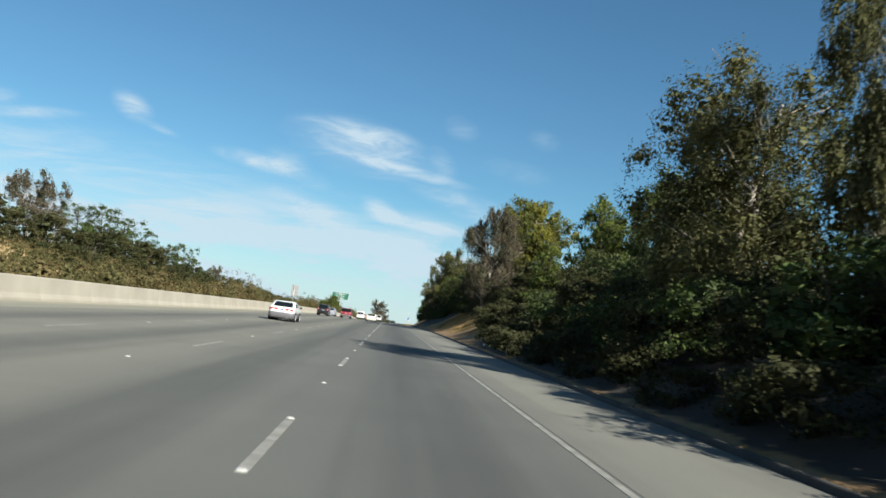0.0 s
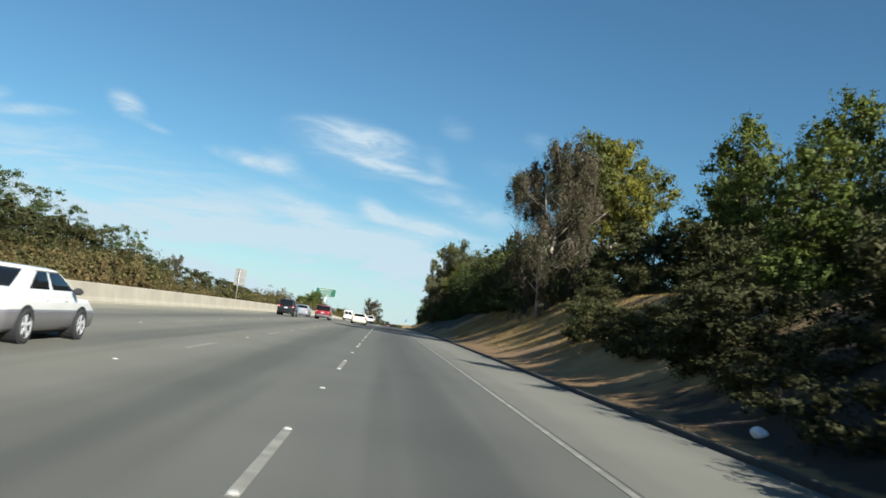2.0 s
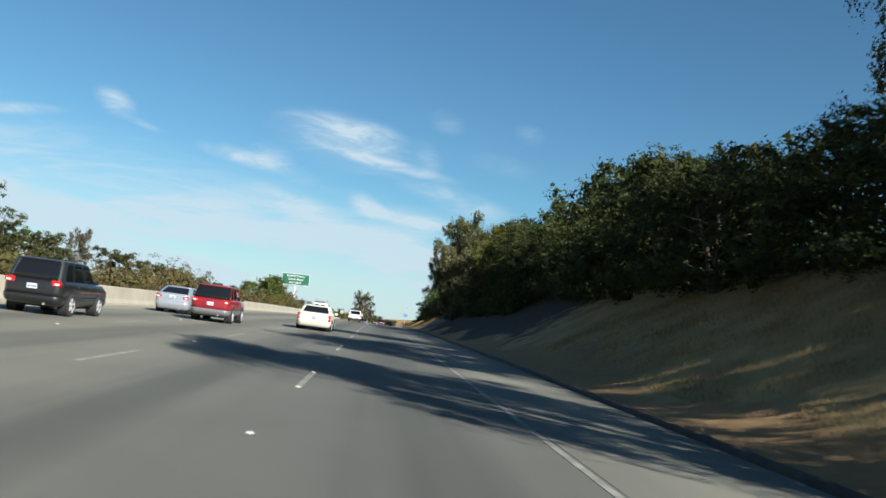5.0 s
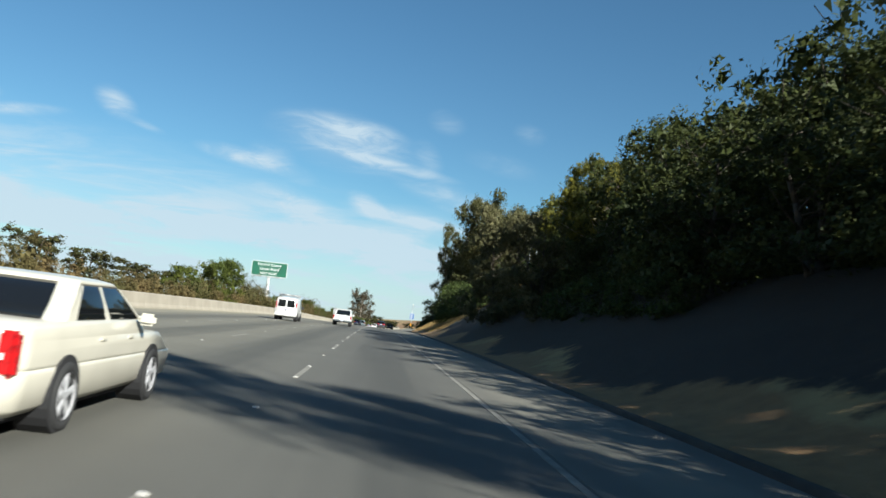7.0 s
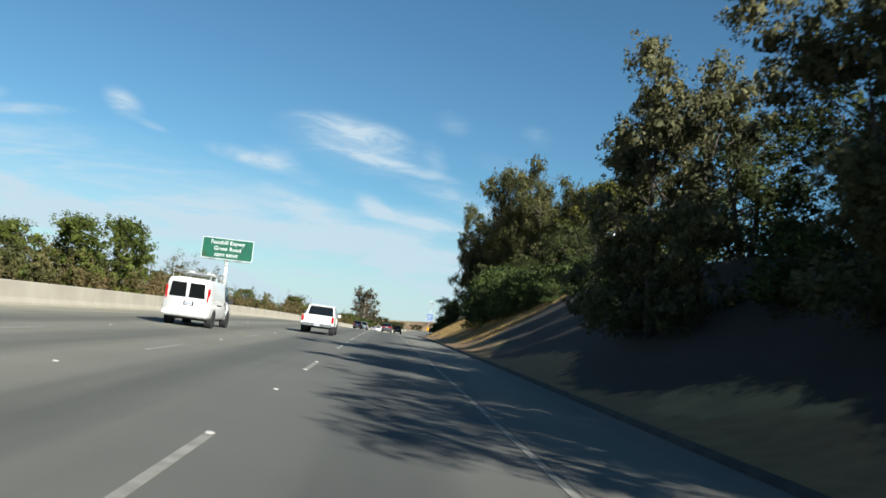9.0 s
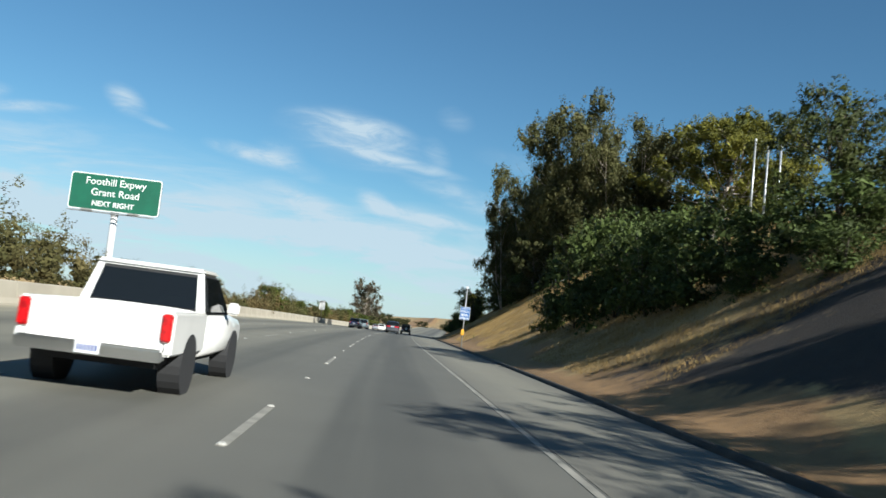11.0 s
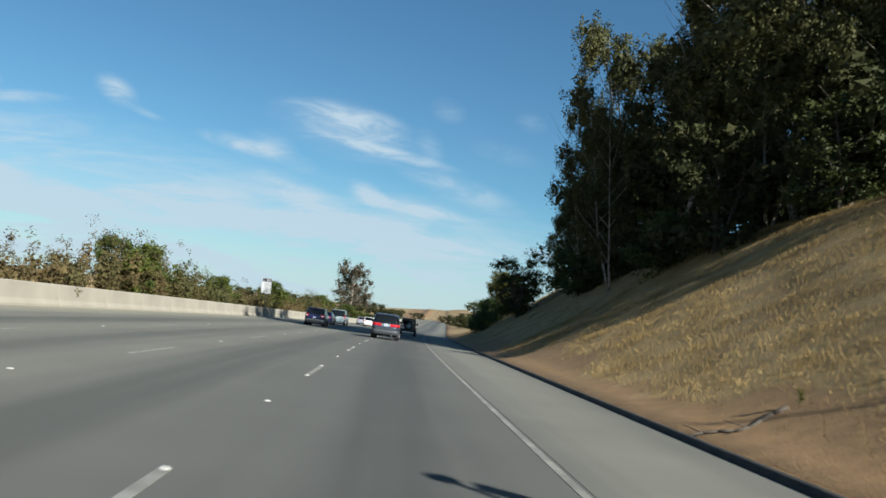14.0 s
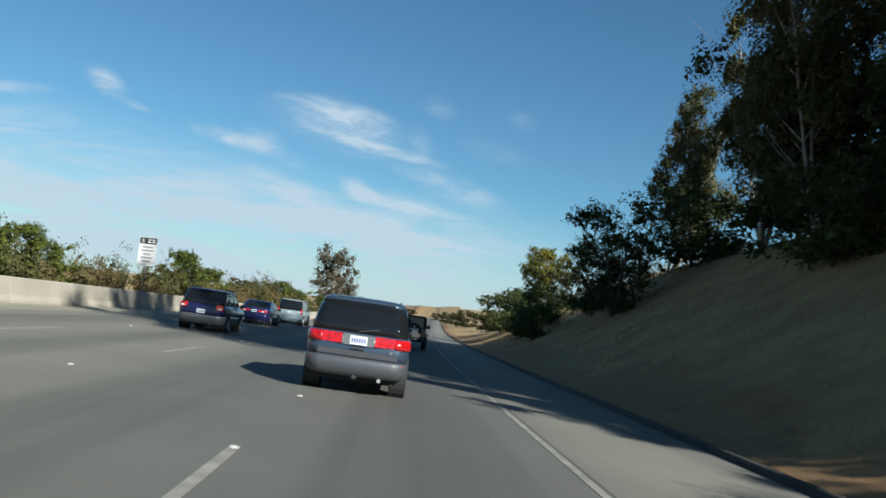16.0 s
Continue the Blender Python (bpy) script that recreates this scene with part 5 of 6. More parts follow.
    number_plate(root, 0.024, 0.965)
    for nm, at, size, mt in (("tailgate_handle", (0, 0.045, 0.82), (0.24, 0.04, 0.035), M["trim"]), ("badge", (0.60, 0.075, 0.815), (0.07, 0.03, 0.045), M["chrome"]),
                             ("roof_spoiler", (0, 0.46, 1.665), (1.16, 0.22, 0.03), P_SLATE), ("underbody", (0, 2.35, 0.30), (1.5, 4.1, 0.16), M["inside"]),
                             ("tow_hitch", (0, 0.22, 0.31), (0.10, 0.3, 0.08), M["trim"])):
        bm = bmesh.new()
        box(bm, at, size, min(size) * 0.3)
        part(nm, bm, mt, root)
    for nm, a, b, r, mt in (("wiper", (-0.02, 0.15, 1.12), (0.34, 0.19, 1.19), 0.012, M["trim"]), ("exhaust_pipe", (0.45, 0.06, 0.30), (0.45, 0.5, 0.32), 0.035, M["steel"])):
        bm = bmesh.new()
        tube(bm, a, b, r, r * 0.8, 10)
        part(nm, bm, mt, root)
    drive_to(root, 354.2, -2.92)


build_crossover()


def build_van():
    """The white works van with a loaded ladder rack."""
    root = thing("white_van", "white panel van with rear windows and loaded roof rack", "van", "traffic on the freeway")
    half, length, height = 1.0, 5.7, 2.08
    bm = bmesh.new()

    def ring(y, w, low, high, lean=0.86):
        pts = [(w * 0.86, low), (w * 0.985, low + 0.12), (w, low + 0.55), (w * 0.985, 1.15), (w * lean * 1.03, high - 0.18), (w * lean * 0.93, high - 0.04), (w * lean * 0.55, high)]
        return [(x, y, z) for x, z in pts] + [(-x, y, z) for x, z in pts[::-1]]

    loft(bm, [ring(0.0, 0.955, 0.46, height - 0.08), ring(0.06, 0.985, 0.38, height - 0.02), ring(0.4, half, 0.34, height), ring(3.6, half, 0.34, height), ring(3.95, half, 0.34, height - 0.06, 0.84)])
    part("body", bm, P_WHITE, root, smooth=True)
    bm = bmesh.new()
    loft(bm, [ring_at(3.93, half, 0.34, 1.22), ring_at(4.55, 0.99, 0.34, 1.20), ring_at(4.7, 0.98, 0.36, 1.12), ring_at(5.45, 0.93, 0.4, 0.98), ring_at(length, 0.84, 0.44, 0.84)])
    part("bonnet", bm, P_WHITE, root, smooth=True)
    bm = bmesh.new()
    loft(bm, [[(-0.94, 3.93, 1.2), (0.94, 3.93, 1.2), (0.80, 3.93, 1.98), (-0.80, 3.93, 1.98)], [(-0.93, 4.55, 1.2), (0.93, 4.55, 1.2), (0.86, 4.30, 1.55), (-0.86, 4.30, 1.55)]])
    part("cab", bm, M["inside"], root)
    bm = bmesh.new()
    slab(bm, [(0.9, 4.62, 1.2), (-0.9, 4.62, 1.2), (-0.78, 3.97, 1.99), (0.78, 3.97, 1.99)], 0.02)
    part("windscreen", bm, M["glass"], root)
    for sx in (-1, 1):
        bm = bmesh.new()
        c = [(sx * 0.955, 3.45, 1.22), (sx * 0.95, 4.42, 1.22), (sx * 0.845, 3.98, 1.90), (sx * 0.85, 3.45, 1.90)]
        slab(bm, c if sx > 0 else c[::-1], 0.05)
        part("side_window", bm, M["glass"], root)
        bm = bmesh.new()
        box(bm, (sx * 1.12, 4.2, 1.25), (0.2, 0.11, 0.24), 0.03)
        part("mirror", bm, M["trim"], root)
        for y in (1.15, 4.55):
            wheel(root, sx * 0.87, y, 0.37, 0.24, 6, 0.56)
        bm = bmesh.new()
        slab(bm, [(sx * 0.06, -0.004, 1.22), (sx * 0.76, -0.004, 1.22), (sx * 0.70, -0.004, 1.84), (sx * 0.08, -0.004, 1.84)][:: sx], 0.012)
        part("rear_window", bm, M["glass"], root)
        bm = bmesh.new()
        box(bm, (sx * 0.875, 0.05, 1.38), (0.13, 0.14, 0.62), 0.03)
        part("tail_lamp", bm, M["tail"], root, "tall red tail lamp")
        bm = bmesh.new()
        box(bm, (sx * 1.003, 2.1, 1.0), (0.02, 1.1, 0.05), 0.006)
        part("door_track", bm, M["trim"], root)
        bm = bmesh.new()
        box(bm, (sx * 1.003, 3.35, 1.08), (0.03, 0.06, 0.20), 0.01)
        part("door_handle", bm, M["trim"], root)
        bm = bmesh.new()
        box(bm, (sx * 0.60, length - 0.1, 0.82), (0.36, 0.2, 0.2), 0.03)
        part("headlamp", bm, M["lamp_clear"], root)
    arches(root, 1.0, (1.15, 4.55), 0.37)
    bm = bmesh.new()
    box(bm, (0, -0.05, 0.52), (1.92, 0.22, 0.20), 0.04)
    part("rear_bumper", bm, P_WHITE, root)
    bm = bmesh.new()
    box(bm, (0, -0.003, 1.15), (0.02, 0.01, 1.4))
    part("door_seam", bm, M["trim"], root)
    bm = bmesh.new()
    box(bm, (0.1, -0.01, 0.98), (0.42, 0.03, 0.2), 0.02)
    part("plate_recess", bm, M["trim"], root)
    number_plate(root, -0.032, 0.98, x=0.1)
    bm = bmesh.new()
    box(bm, (0, 2.7, 0.38), (1.7, 5.0, 0.2), 0.05)
    part("underbody", bm, M["inside"], root)
    rack = new("roof_rack")
    rack.parent = root
    for y in (0.35, 1.5, 2.6, 3.5):
        bm = bmesh.new()
        tube(bm, (-0.82, y, 2.27), (0.82, y, 2.27), 0.025, 0.025, 8)
        for sx in (-1, 1):
            tube(bm, (sx * 0.80, y, 1.98), (sx * 0.80, y, 2.40), 0.022, 0.022, 8)
        part("crossbar", bm, M["steel"], rack)
    for sx in (-1, 1):
        bm = bmesh.new()
        tube(bm, (sx * 0.80, 0.2, 2.38), (sx * 0.80, 3.7, 2.38), 0.022, 0.022, 8)
        part("side_rail", bm, M["steel"], rack)
    drive_to(root, 229.0, -10.4)
    m = root.matrix_basis
    for x, y0, y1 in ((-0.45, 0.1, 3.8), (0.30, 0.3, 3.5)):
        ladder = thing("ladder", "aluminium ladder lying on the van's roof rack", "ladder")
        for dx in (-0.19, 0.19):
            bm = bmesh.new()
            box(bm, (x + dx, (y0 + y1) / 2, 2.34), (0.035, y1 - y0, 0.075), 0.006)
            part("stile", bm, M["steel"], ladder)
        for k in range(11):
            bm = bmesh.new()
            y = y0 + 0.15 + (y1 - y0 - 0.3) * k / 10
            tube(bm, (x - 0.19, y, 2.34), (x + 0.19, y, 2.34), 0.016, 0.016, 6)
            part("rung", bm, M["steel"], ladder)
        ladder.matrix_basis = m
    for x, z, ln in ((0.62, 2.33, 3.0), (-0.12, 2.33, 2.6), (-0.03, 2.33, 2.2)):
        bm = bmesh.new()
        tube(bm, (x, 0.4, z), (x, 0.4 + ln, z), 0.04, 0.04, 10)
        pipe = tagged(part("pipe", bm, M["sign_white"], None, "", True), "pale pipe carried on the van's roof rack", "pipe")
        pipe.matrix_basis = m


build_van()


def build_pickup():
    root = thing("white_pickup", "white pickup truck with dark rear glass", "pickup", "traffic on the freeway")
    half, length = 0.98, 5.6
    bm = bmesh.new()
    loft(bm, [ring_at(1.95, half, 0.42, 1.12), ring_at(4.1, half, 0.42, 1.12), ring_at(4.3, half, 0.42, 1.10), ring_at(5.3, half * 0.97, 0.44, 1.02), ring_at(length, half * 0.9, 0.5, 0.9)])
    part("body", bm, P_WHITE, root, smooth=True)
    for nm, c, sz in (("tailgate", (0, 0.05, 0.86), (1.72, 0.08, 0.52)), ("bed_floor", (0, 1.0, 0.66), (1.8, 1.9, 0.12))):
        bm = bmesh.new()
        box(bm, c, sz, 0.025)
        part(nm, bm, P_WHITE, root)
    for sx in (-1, 1):
        bm = bmesh.new()
        box(bm, (sx * 0.93, 1.0, 0.84), (0.12, 1.96, 0.58), 0.03)
        part("bed_side", bm, P_WHITE, root)
        bm = bmesh.new()
        box(bm, (sx * 0.90, 0.0, 0.92), (0.14, 0.06, 0.36), 0.02)
        part("tail_lamp", bm, M["tail"], root, "red tail lamp")
        for y in (1.1, 4.5):
            wheel(root, sx * 0.86, y, 0.38, 0.25, 6)
        bm = bmesh.new()
        box(bm, (sx * 1.08, 3.55, 1.22), (0.2, 0.1, 0.2), 0.03)
        part("mirror", bm, P_WHITE, root)
        bm = bmesh.new()
        c = [(sx * 0.93, 2.1, 1.14), (sx * 0.93, 3.75, 1.14), (sx * 0.80, 3.25, 1.66), (sx * 0.80, 2.25, 1.66)]
        slab(bm, c if sx > 0 else c[::-1], 0.03)
        part("side_window", bm, M["glass"], root)
    arches(root, half, (1.1, 4.5), 0.38)
    bm = bmesh.new()
    loft(bm, [[(-0.93, 2.0, 1.1), (0.93, 2.0, 1.1), (0.93, 3.95, 1.1), (-0.93, 3.95, 1.1)], [(-0.79, 2.2, 1.70), (0.79, 2.2, 1.70), (0.79, 3.2, 1.70), (-0.79, 3.2, 1.70)]])
    part("cabin", bm, M["inside"], root)
    bm = bmesh.new()
    box(bm, (0, 2.7, 1.735), (1.62, 1.12, 0.09), 0.035)
    part("roof", bm, P_WHITE, root)
    bm = bmesh.new()
    slab(bm, [(-0.80, 2.02, 1.16), (0.80, 2.02, 1.16), (0.70, 2.18, 1.64), (-0.70, 2.18, 1.64)], 0.012)
    part("rear_window", bm, M["glass"], root)
    for sx in (-1, 1):
        bm = bmesh.new()
        slab(bm, [(sx * 0.80, 2.0, 1.1), (sx * 0.94, 2.0, 1.1), (sx * 0.80, 2.2, 1.71), (sx * 0.70, 2.2, 1.71)][:: sx], 0.02)
        part("pillar", bm, P_WHITE, root)
    bm = bmesh.new()
    slab(bm, [(0.88, 3.93, 1.12), (-0.88, 3.93, 1.12), (-0.77, 3.23, 1.68), (0.77, 3.23, 1.68)], 0.012)
    part("windscreen", bm, M["glass"], root)
    bm = bmesh.new()
    box(bm, (0, -0.06, 0.56), (1.84, 0.2, 0.17), 0.03)
    part("rear_bumper", bm, M["chrome"], root, "chrome step bumper")
    number_plate(root, -0.165, 0.57)
    bm = bmesh.new()
    box(bm, (0, 2.7, 0.46), (1.6, 5.0, 0.2), 0.05)
    part("underbody", bm, M["inside"], root)
    drive_to(root, 244.0, -5.9)


build_pickup()


def build_jeep():
    """The boxy off-roader with a spare wheel on its tailgate."""
    root = thing("off_road_vehicle", "dark maroon boxy off-roader with black soft top and rear spare wheel", "car", "traffic on the freeway")
    bm = bmesh.new()
    loft(bm, [[(x, y, z) for x, z in ((0.74, 0.55), (0.76, 0.62), (0.76, 1.10), (0.74, 1.14), (-0.74, 1.14), (-0.76, 1.10), (-0.76, 0.62), (-0.74, 0.55))] for y in (0.12, 2.55)])
    part("body", bm, P_MAROON, root)
    bm = bmesh.new()
    loft(bm, [[(-w, y, 0.62), (w, y, 0.62), (w, y, z), (-w, y, z)] for y, w, z in ((2.5, 0.72, 1.16), (3.0, 0.66, 1.13), (3.75, 0.58, 1.05))])
    part("bonnet", bm, P_MAROON, root)
    bm = bmesh.new()
    loft(bm, [[(x, y, z) for x, z in ((0.755, 1.13), (0.74, 1.35), (0.70, 1.74), (0.62, 1.80), (-0.62, 1.80), (-0.70, 1.74), (-0.74, 1.35), (-0.755, 1.13))] for y in (0.16, 1.3, 2.15)])
    part("soft_top", bm, material("black_canvas", (0.020, 0.022, 0.024), 0.9, bump=0.3, bump_scale=60), root, "black canvas soft top")
    bm = bmesh.new()
    slab(bm, [(-0.60, 0.152, 1.20), (0.60, 0.152, 1.20), (0.56, 0.152, 1.70), (-0.56, 0.152, 1.70)], 0.012)
    part("rear_window", bm, M["glass"], root)
    bm = bmesh.new()
    slab(bm, [(0.70, 2.62, 1.15), (-0.70, 2.62, 1.15), (-0.66, 2.28, 1.76), (0.66, 2.28, 1.76)], 0.03)
    part("windscreen", bm, M["glass"], root)
    for sx in (-1, 1):
        bm = bmesh.new()
        c = [(sx * 0.755, 0.3, 1.18), (sx * 0.755, 2.1, 1.18), (sx * 0.71, 2.1, 1.68), (sx * 0.71, 0.3, 1.68)]
        slab(bm, c if sx > 0 else c[::-1], 0.015)
        part("side_window", bm, M["glass"], root)
        for y in (0.62, 3.0):
            wheel(root, sx * 0.74, y, 0.38, 0.25, 5)
            bm = bmesh.new()
            box(bm, (sx * 0.80, y, 0.84), (0.22, 0.95, 0.07), 0.025)
            part("wheel_flare", bm, M["trim"], root)
        bm = bmesh.new()
        box(bm, (sx * 0.685, 0.08, 0.88), (0.11, 0.08, 0.18), 0.02)
        part("tail_lamp", bm, M["tail"], root, "square red tail lamp")
        bm = bmesh.new()
        box(bm, (sx * 0.90, 2.3, 1.26), (0.17, 0.07, 0.22), 0.02)
        part("mirror", bm, M["trim"], root)
    bm = bmesh.new()
    box(bm, (0, 0.0, 0.56), (1.58, 0.16, 0.16), 0.03)
    part("rear_bumper", bm, M["trim"], root)
    bm = bmesh.new()
    box(bm, (0, 1.8, 0.5), (1.3, 3.4, 0.16), 0.04)
    part("underbody", bm, M["inside"], root)
    spare = wheel(root, 0.0, 0.0, 0.37, 0.22, 5)
    spare.name = "spare_wheel"
    spare.matrix_basis = Matrix.Translation((0.10, 0.0, 1.02)) @ Matrix.Rotation(math.pi / 2, 4, "Z") @ Matrix.Translation((0.0, 0, -0.37))
    number_plate(root, -0.085, 0.80, x=-0.56)
    drive_to(root, 385.0, -1.75)


build_jeep()


# ---- signs and roadside fittings ----
def words(text, size, mt, parent, at, name="lettering", bold=0.006):
    """A line of words in the built-in font, each word a mesh of its own, facing back along the road."""
    made = []
    for word in text.split():
        cu = bpy.data.curves.new(name, "FONT")
        cu.body, cu.size, cu.align_y, cu.extrude, cu.offset = word, size, "CENTER", 0.004, bold
        tmp = bpy.data.objects.new(name, cu)
        scene.collection.objects.link(tmp)
        me = bpy.data.meshes.new_from_object(tmp.evaluated_get(bpy.context.evaluated_depsgraph_get()))
        bpy.data.objects.remove(tmp)
        me.materials.clear()
        me.materials.append(mt)
        xs = [v.co.x for v in me.vertices]
        made.append((me, min(xs), max(xs)))
    gap = size * 0.36
    x = at[0] - (sum(b - a for _, a, b in made) + gap * (len(made) - 1)) / 2
    for me, a, b in made:
        ob = new(name, me)
        ob.parent = parent
        ob.matrix_basis = Matrix.Translation((x - a, at[1], at[2])) @ Matrix.Rotation(math.pi / 2, 4, "X")
        x += b - a + gap


def panel(name, wide, high, thick, mt, parent, at, radius=0.08, label=""):
    """An upright board with rounded corners, facing back along the road (its face at -y)."""
    bm = bmesh.new()
    pts = []
    for cx, cz, a0 in ((wide / 2 - radius, high / 2 - radius, 0), (-wide / 2 + radius, high / 2 - radius, 90), (-wide / 2 + radius, -high / 2 + radius, 180), (wide / 2 - radius, -high / 2 + radius, 270)):
        pts += [(cx + radius * math.cos(radians(a0 + k * 22.5)), cz + radius * math.sin(radians(a0 + k * 22.5))) for k in range(5)]
    loft(bm, [[(at[0] + x, at[1] + y, at[2] + z) for x, z in pts] for y in (-thick / 2, thick / 2)])
    return part(name, bm, mt, parent, label)


def build_guide_sign():
    root = thing("freeway_sign", "large green freeway guide sign on a steel post above the median", "road sign")
    wide, high, z = 5.55, 2.30, 5.70 + 1.15
    panel("board_back", wide, high, 0.10, M["sign_back"], root, (0, 0.06, z), 0.18)
    panel("border", wide, high, 0.012, M["sign_white"], root, (0, 0.003, z), 0.18, "white border of the sign")
    panel("face", wide - 0.14, high - 0.14, 0.012, M["sign_green"], root, (0, -0.010, z), 0.14, "green reflective sign face")
    words("Foothill Expwy", 0.62, M["sign_white"], root, (0, -0.02, z + 0.66))
    words("Grant  Road", 0.62, M["sign_white"], root, (0, -0.02, z - 0.02))
    words("NEXT RIGHT", 0.44, M["sign_white"], root, (-0.05, -0.02, z - 0.72), bold=0.012)
    bm = bmesh.new()
    tube(bm, (0, 0.45, -0.1), (0, 0.45, 5.9), 0.23, 0.20, 20)
    part("post", bm, M["sign_white"], root, "pale steel post", True)
    for dz in (-0.7, 0.7):
        bm = bmesh.new()
        box(bm, (0, 0.26, z + dz), (5.2, 0.16, 0.14), 0.02)
        part("beam", bm, M["steel"], root)
    bm = bmesh.new()
    box(bm, (0, 0.42, z - 0.3), (0.4, 0.4, 2.2), 0.03)
    part("bracket", bm, M["steel"], root)
    bm = bmesh.new()
    box(bm, (0, -0.55, z - high / 2 - 0.12), (5.2, 0.10, 0.05), 0.01)
    box(bm, (0, -0.15, z - high / 2 - 0.12), (5.2, 0.08, 0.05), 0.01)
    for k in range(9):
        box(bm, (-2.5 + k * 0.625, -0.3, z - high / 2 - 0.12), (0.05, 0.7, 0.04), 0.006)
    part("catwalk", bm, M["steel"], root)
    for x in (-1.4, 1.4):
        bm = bmesh.new()
        box(bm, (x, -0.62, z - high / 2 - 0.05), (0.7, 0.14, 0.12), 0.03)
        part("sign_light", bm, M["sign_back"], root)
    root.matrix_basis = road_pose(286.8, -19.95, 0.08, 2.0, True)


def build_call_box():
    root = thing("call_box", "yellow roadside call box on a steel pole under a blue sign", "call box")
    bm = bmesh.new()
    tube(bm, (0, 0, -0.4), (0, 0, 4.55), 0.048, 0.043, 14)
    part("pole", bm, M["steel"], root, "", True)
    panel("sign_board", 0.75, 0.96, 0.03, M["sign_white"], root, (0.0, -0.085, 2.65), 0.04, "white-edged sign board")
    face = panel("sign_face", 0.705, 0.915, 0.012, M["sign_blue"], root, (0.0, -0.103, 2.65), 0.035, "blue sign face")
    words("CALL", 0.25, M["sign_white"], face, (0, -0.112, 2.79), bold=0.006)
    words("BOX", 0.25, M["sign_white"], face, (0, -0.112, 2.52), bold=0.006)
    for x, z, w, h in ((0, 3.00, 0.50, 0.035), (-0.265, 2.29, 0.08, 0.085), (-0.045, 2.29, 0.25, 0.085), (0.215, 2.29, 0.13, 0.085)):
        bm = bmesh.new()
        box(bm, (x, -0.112, z), (w, 0.004, h))
        part("sign_mark", bm, M["sign_white"], face)
    bm = bmesh.new()
    loft(bm, [[(-0.17 - k, y, z) for y, z in ()] or [(-0.18, -0.30 + k, zz) if s else (0.05, -0.30 + k, zz) for s, zz in ((1, 0.98 + k * 0.1), (0, 0.98 + k * 0.1), (0, 1.44 - k * 0.25), (1, 1.44 - k * 0.25))] for k in (0.0, 0.24)])
    bmesh.ops.bevel(bm, geom=list(bm.edges), offset=0.02, segments=2, affect="EDGES")
    part("housing", bm, M["yellow"], root, "bright yellow telephone housing")
    bm = bmesh.new()
    box(bm, (-0.065, -0.31, 1.18), (0.15, 0.012, 0.25), 0.004)
    part("housing_door", bm, M["yellow"], root)
    bm = bmesh.new()
    box(bm, (0, 0.0, 4.62), (0.22, 0.24, 0.16), 0.025)
    part("aerial_box", bm, M["sign_white"], root, "white box on the pole top")
    bm = bmesh.new()
    box(bm, (0.26, 0.02, 4.34), (0.36, 0.34, 0.03), 0.008, Matrix.Rotation(radians(58), 4, "Y"))
    tube(bm, (0.02, 0, 4.4), (0.22, 0, 4.36), 0.018, 0.018, 6)
    part("solar_panel", bm, M["sign_back"], root)
    root.matrix_basis = road_pose(297.9, 3.43, 0.02, 0.0, True)


def build_lane_sign():
    root = thing("carpool_sign", "tall white carpool lane sign with black header on the barrier", "road sign")
    bm = bmesh.new()
    tube(bm, (0, 0.06, 0.9), (0, 0.06, 4.1), 0.045, 0.045, 10)
    part("post", bm, M["steel"], root, "", True)
    panel("board", 1.0, 1.62, 0.025, M["sign_white"], root, (0, 0.0, 3.28), 0.05)
    head = panel("header", 0.96, 0.36, 0.012, M["sign_black"], root, (0, -0.02, 3.88), 0.03, "black header")
    bm = bmesh.new()
    for sx in (-1, 1):
        for sz in (-1, 1):
            box(bm, (-0.30 + sx * 0.035, -0.03, 3.88 + sz * 0.06), (0.025, 0.006, 0.15), 0.0, Matrix.Rotation(radians(30 * sx * sz), 4, "Y"))
    part("header_mark", bm, M["sign_white"], head)
    for x in (0.07, 0.30):
        for z in (3.94, 3.82):
            bm = bmesh.new()
            box(bm, (x, -0.03, z), (0.17, 0.006, 0.07))
            part("header_mark", bm, M["sign_white"], head)
    for k, w in enumerate((0.62, 0.70, 0.44, 0.66, 0.5)):
        bm = bmesh.new()
        box(bm, (0, -0.016, 3.52 - k * 0.2), (w, 0.006, 0.09))
        part("sign_mark", bm, M["sign_back"], root)
    root.matrix_basis = road_pose(388.2, -17.3, 0.0, 0.0, True)


def build_far_sign():
    """A sign for the other direction, seen from behind, clamped to the barrier."""
    root = thing("sign_back", "grey back of a tall aluminium sign standing on the median barrier", "road sign")
    bm = bmesh.new()
    tube(bm, (0, -0.04, 0.9), (0, -0.04, 4.0), 0.05, 0.05, 12)
    part("post", bm, M["steel"], root, "", True)
    panel("board", 1.1, 1.65, 0.03, M["sign_back"], root, (0.12, 0.05, 4.0 - 1.65 / 2), 0.06)
    for k in (0.15, 0.5, 0.85):
        bm = bmesh.new()
        box(bm, (0.12, 0.018, 4.0 - 1.65 * k), (1.1 * 0.9, 0.03, 0.06), 0.006)
        part("stiffener", bm, M["steel"], root)
    root.matrix_basis = road_pose(129.8, -17.3, 0.0, 0.0, True)


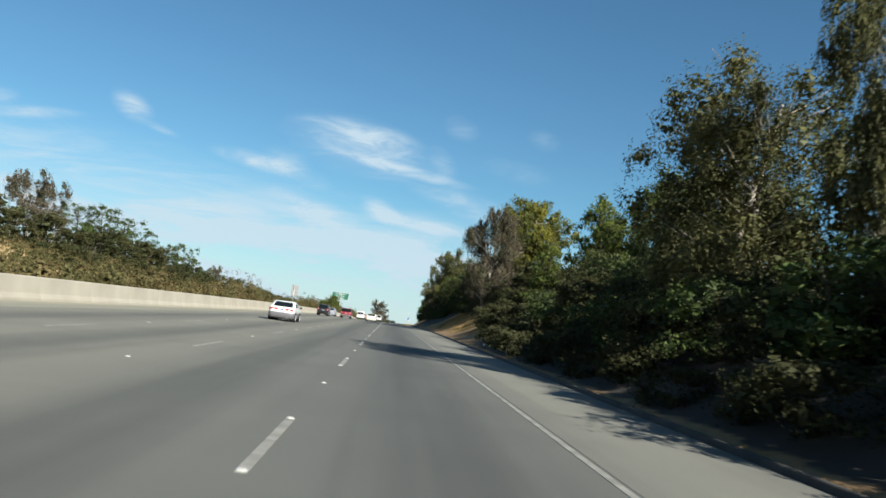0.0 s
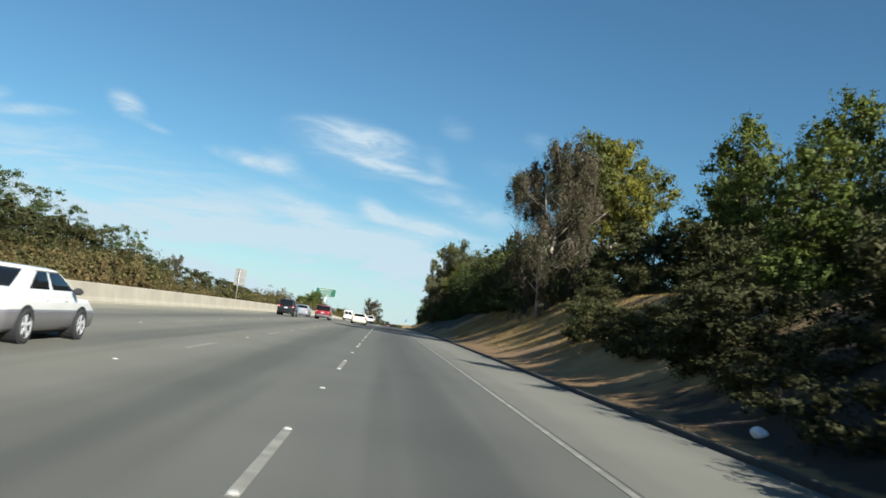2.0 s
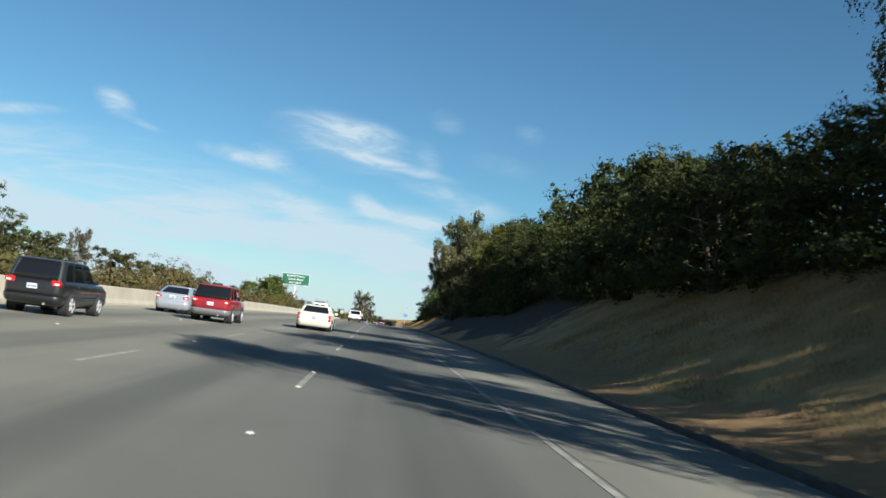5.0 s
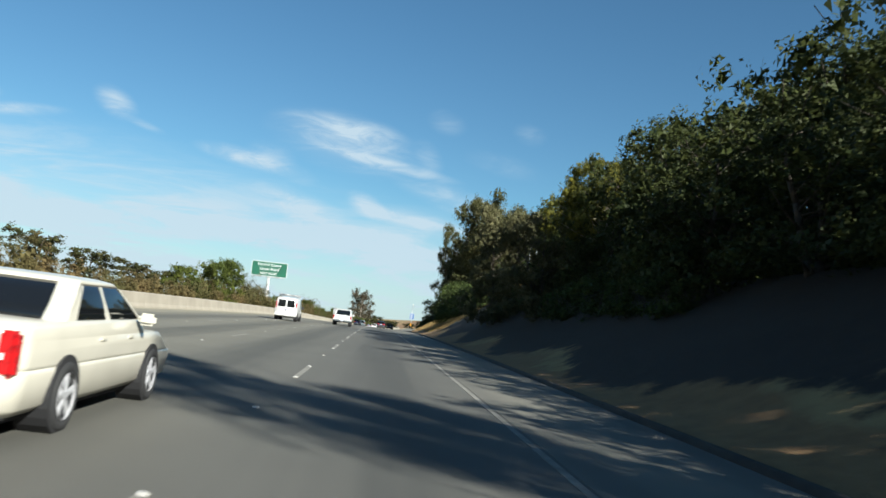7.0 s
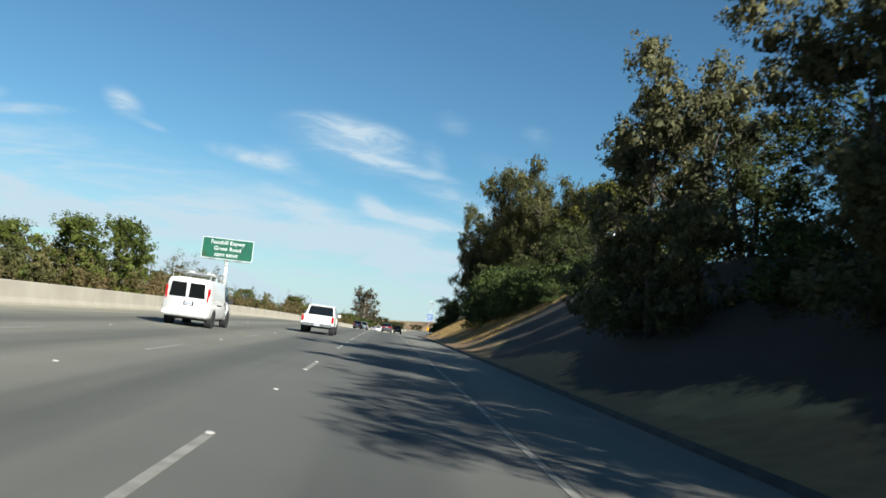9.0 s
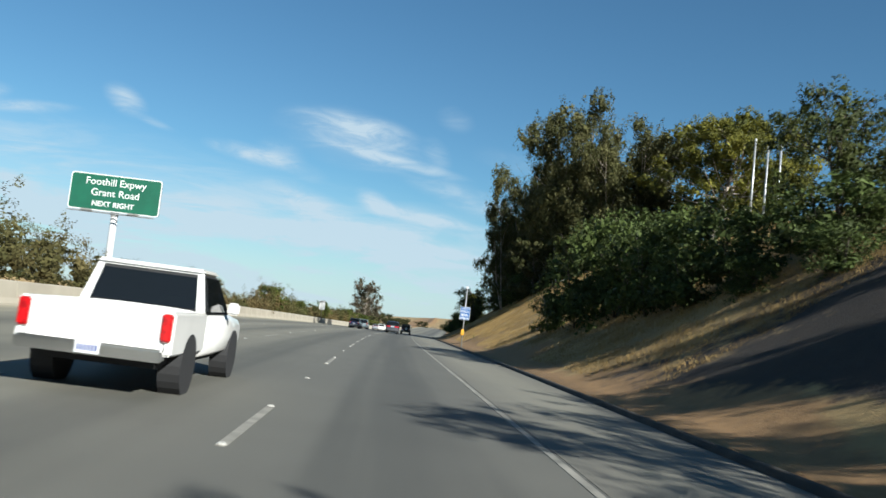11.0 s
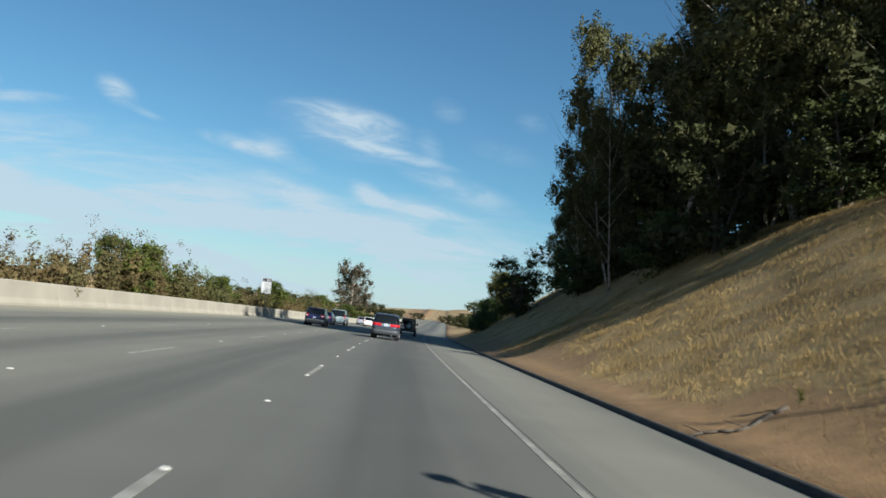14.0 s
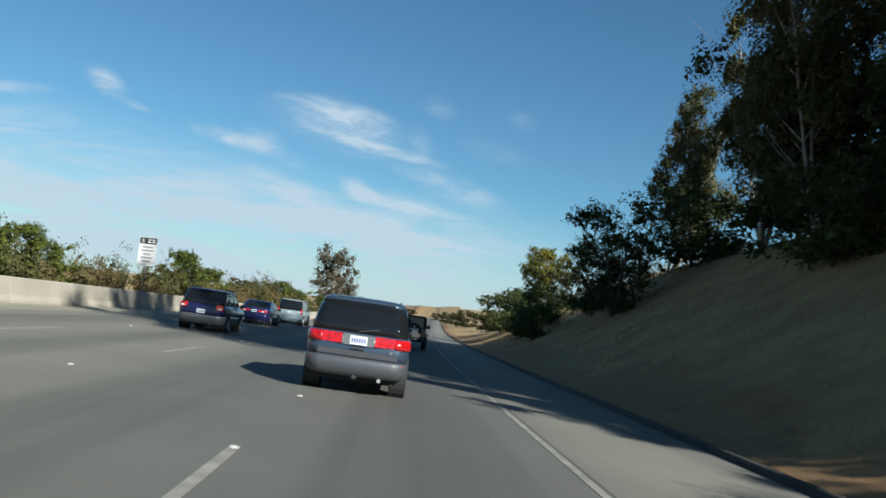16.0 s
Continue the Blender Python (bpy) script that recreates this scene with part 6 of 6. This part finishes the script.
def build_poles():
    for k, (x, h) in enumerate(((0.0, 6.4), (1.1, 6.0), (2.2, 6.5))):
        bm = bmesh.new()
        tube(bm, (0, 0, -0.5), (0, 0, h), 0.085, 0.065, 12)
        pole = thing("steel_pole", "bare grey steel pole at the top of the cut", "pole", "three bare poles")
        part("shaft", bm, M["steel"], pole, "", True)
        bm = bmesh.new()
        tube(bm, (0, 0, h - 0.05), (0, 0, h + 0.10), 0.085, 0.075, 12)
        part("cap", bm, M["steel"], pole)
        pole.matrix_basis = stand(289.0 + x * 0.4, 21.2 + x * 1.0, 1.0)


def build_litter():
    bm = bmesh.new()
    bmesh.ops.create_icosphere(bm, subdivisions=3, radius=0.16)
    for v in bm.verts:
        v.co *= 1 + 0.35 * noise.noise(v.co * 5.0)
        v.co.z *= 0.75
    bag = tagged(part("plastic_bag", bm, M["litter"], None, "", True), "crumpled pale plastic bag in the roadside brush", "litter")
    bag.matrix_basis = Matrix.Translation(on_road(60.1, 4.3, float(hillside(60.1, 4.3)) + 0.09))


def build_branch():
    """A fallen branch on the bare toe of the cut, with a green weed at its upper end."""
    rng = random.Random(12)

    def lie(s, lat, up):
        return Vector(on_road(s, lat, float(hillside(s, lat)) + up))

    root = thing("fallen_branch", "thin dark fallen branch lying on the bare earth", "branch")
    origin = lie(311.4, 4.3, 0.0)
    root.matrix_basis = Matrix.Translation(origin)
    stops = [lie(311.3 + 0.12 * math.sin(k * 1.3) + 0.05 * k, 3.4 + 0.27 * k, 0.03 + 0.02 * rng.random()) - origin for k in range(8)]
    bm = bmesh.new()
    for k in range(7):
        tube(bm, stops[k], stops[k + 1], 0.018 + 0.004 * k, 0.022 + 0.004 * k, 7)
    part("stem", bm, M["bark_dark"], root, "", True)
    for k, (ds, dl) in ((1, (0.35, -0.2)), (3, (-0.4, -0.15)), (4, (0.3, -0.35))):
        bm = bmesh.new()
        tube(bm, stops[k], stops[k] + Vector((dl, ds, 0.06)), 0.014, 0.005, 6)
        part("twig", bm, M["bark_dark"], root, "", True)
    weed = thing("weed", "small upright green weed beside a fallen branch", "weed")
    weed.matrix_basis = Matrix.Translation(lie(311.6, 5.45, -0.02))
    bm = bmesh.new()
    tube(bm, (0, 0, 0), (0.02, 0, 0.34), 0.008, 0.004, 6)
    part("stalk", bm, M["leaf_shrub"], weed, "", True)
    bm = bmesh.new()
    for k in range(34):
        a, r, h = rng.uniform(0, 6.28), rng.uniform(0.05, 0.13), rng.uniform(0.08, 0.42)
        d, n = Vector((math.cos(a), math.sin(a), 0)), Vector((-math.sin(a), math.cos(a), 0))
        foot = Vector((0.01, 0, h * 0.75))
        bm.faces.new([bm.verts.new(v) for v in (foot, foot + d * r * 0.5 + n * 0.022 + Vector((0, 0, 0.04)), foot + d * r + Vector((0, 0, 0.08)), foot + d * r * 0.5 - n * 0.022 + Vector((0, 0, 0.04)))])
    part("foliage", bm, M["leaf_pine"], weed)


build_guide_sign()
build_call_box()
build_lane_sign()
build_far_sign()
build_poles()
build_litter()
build_branch()
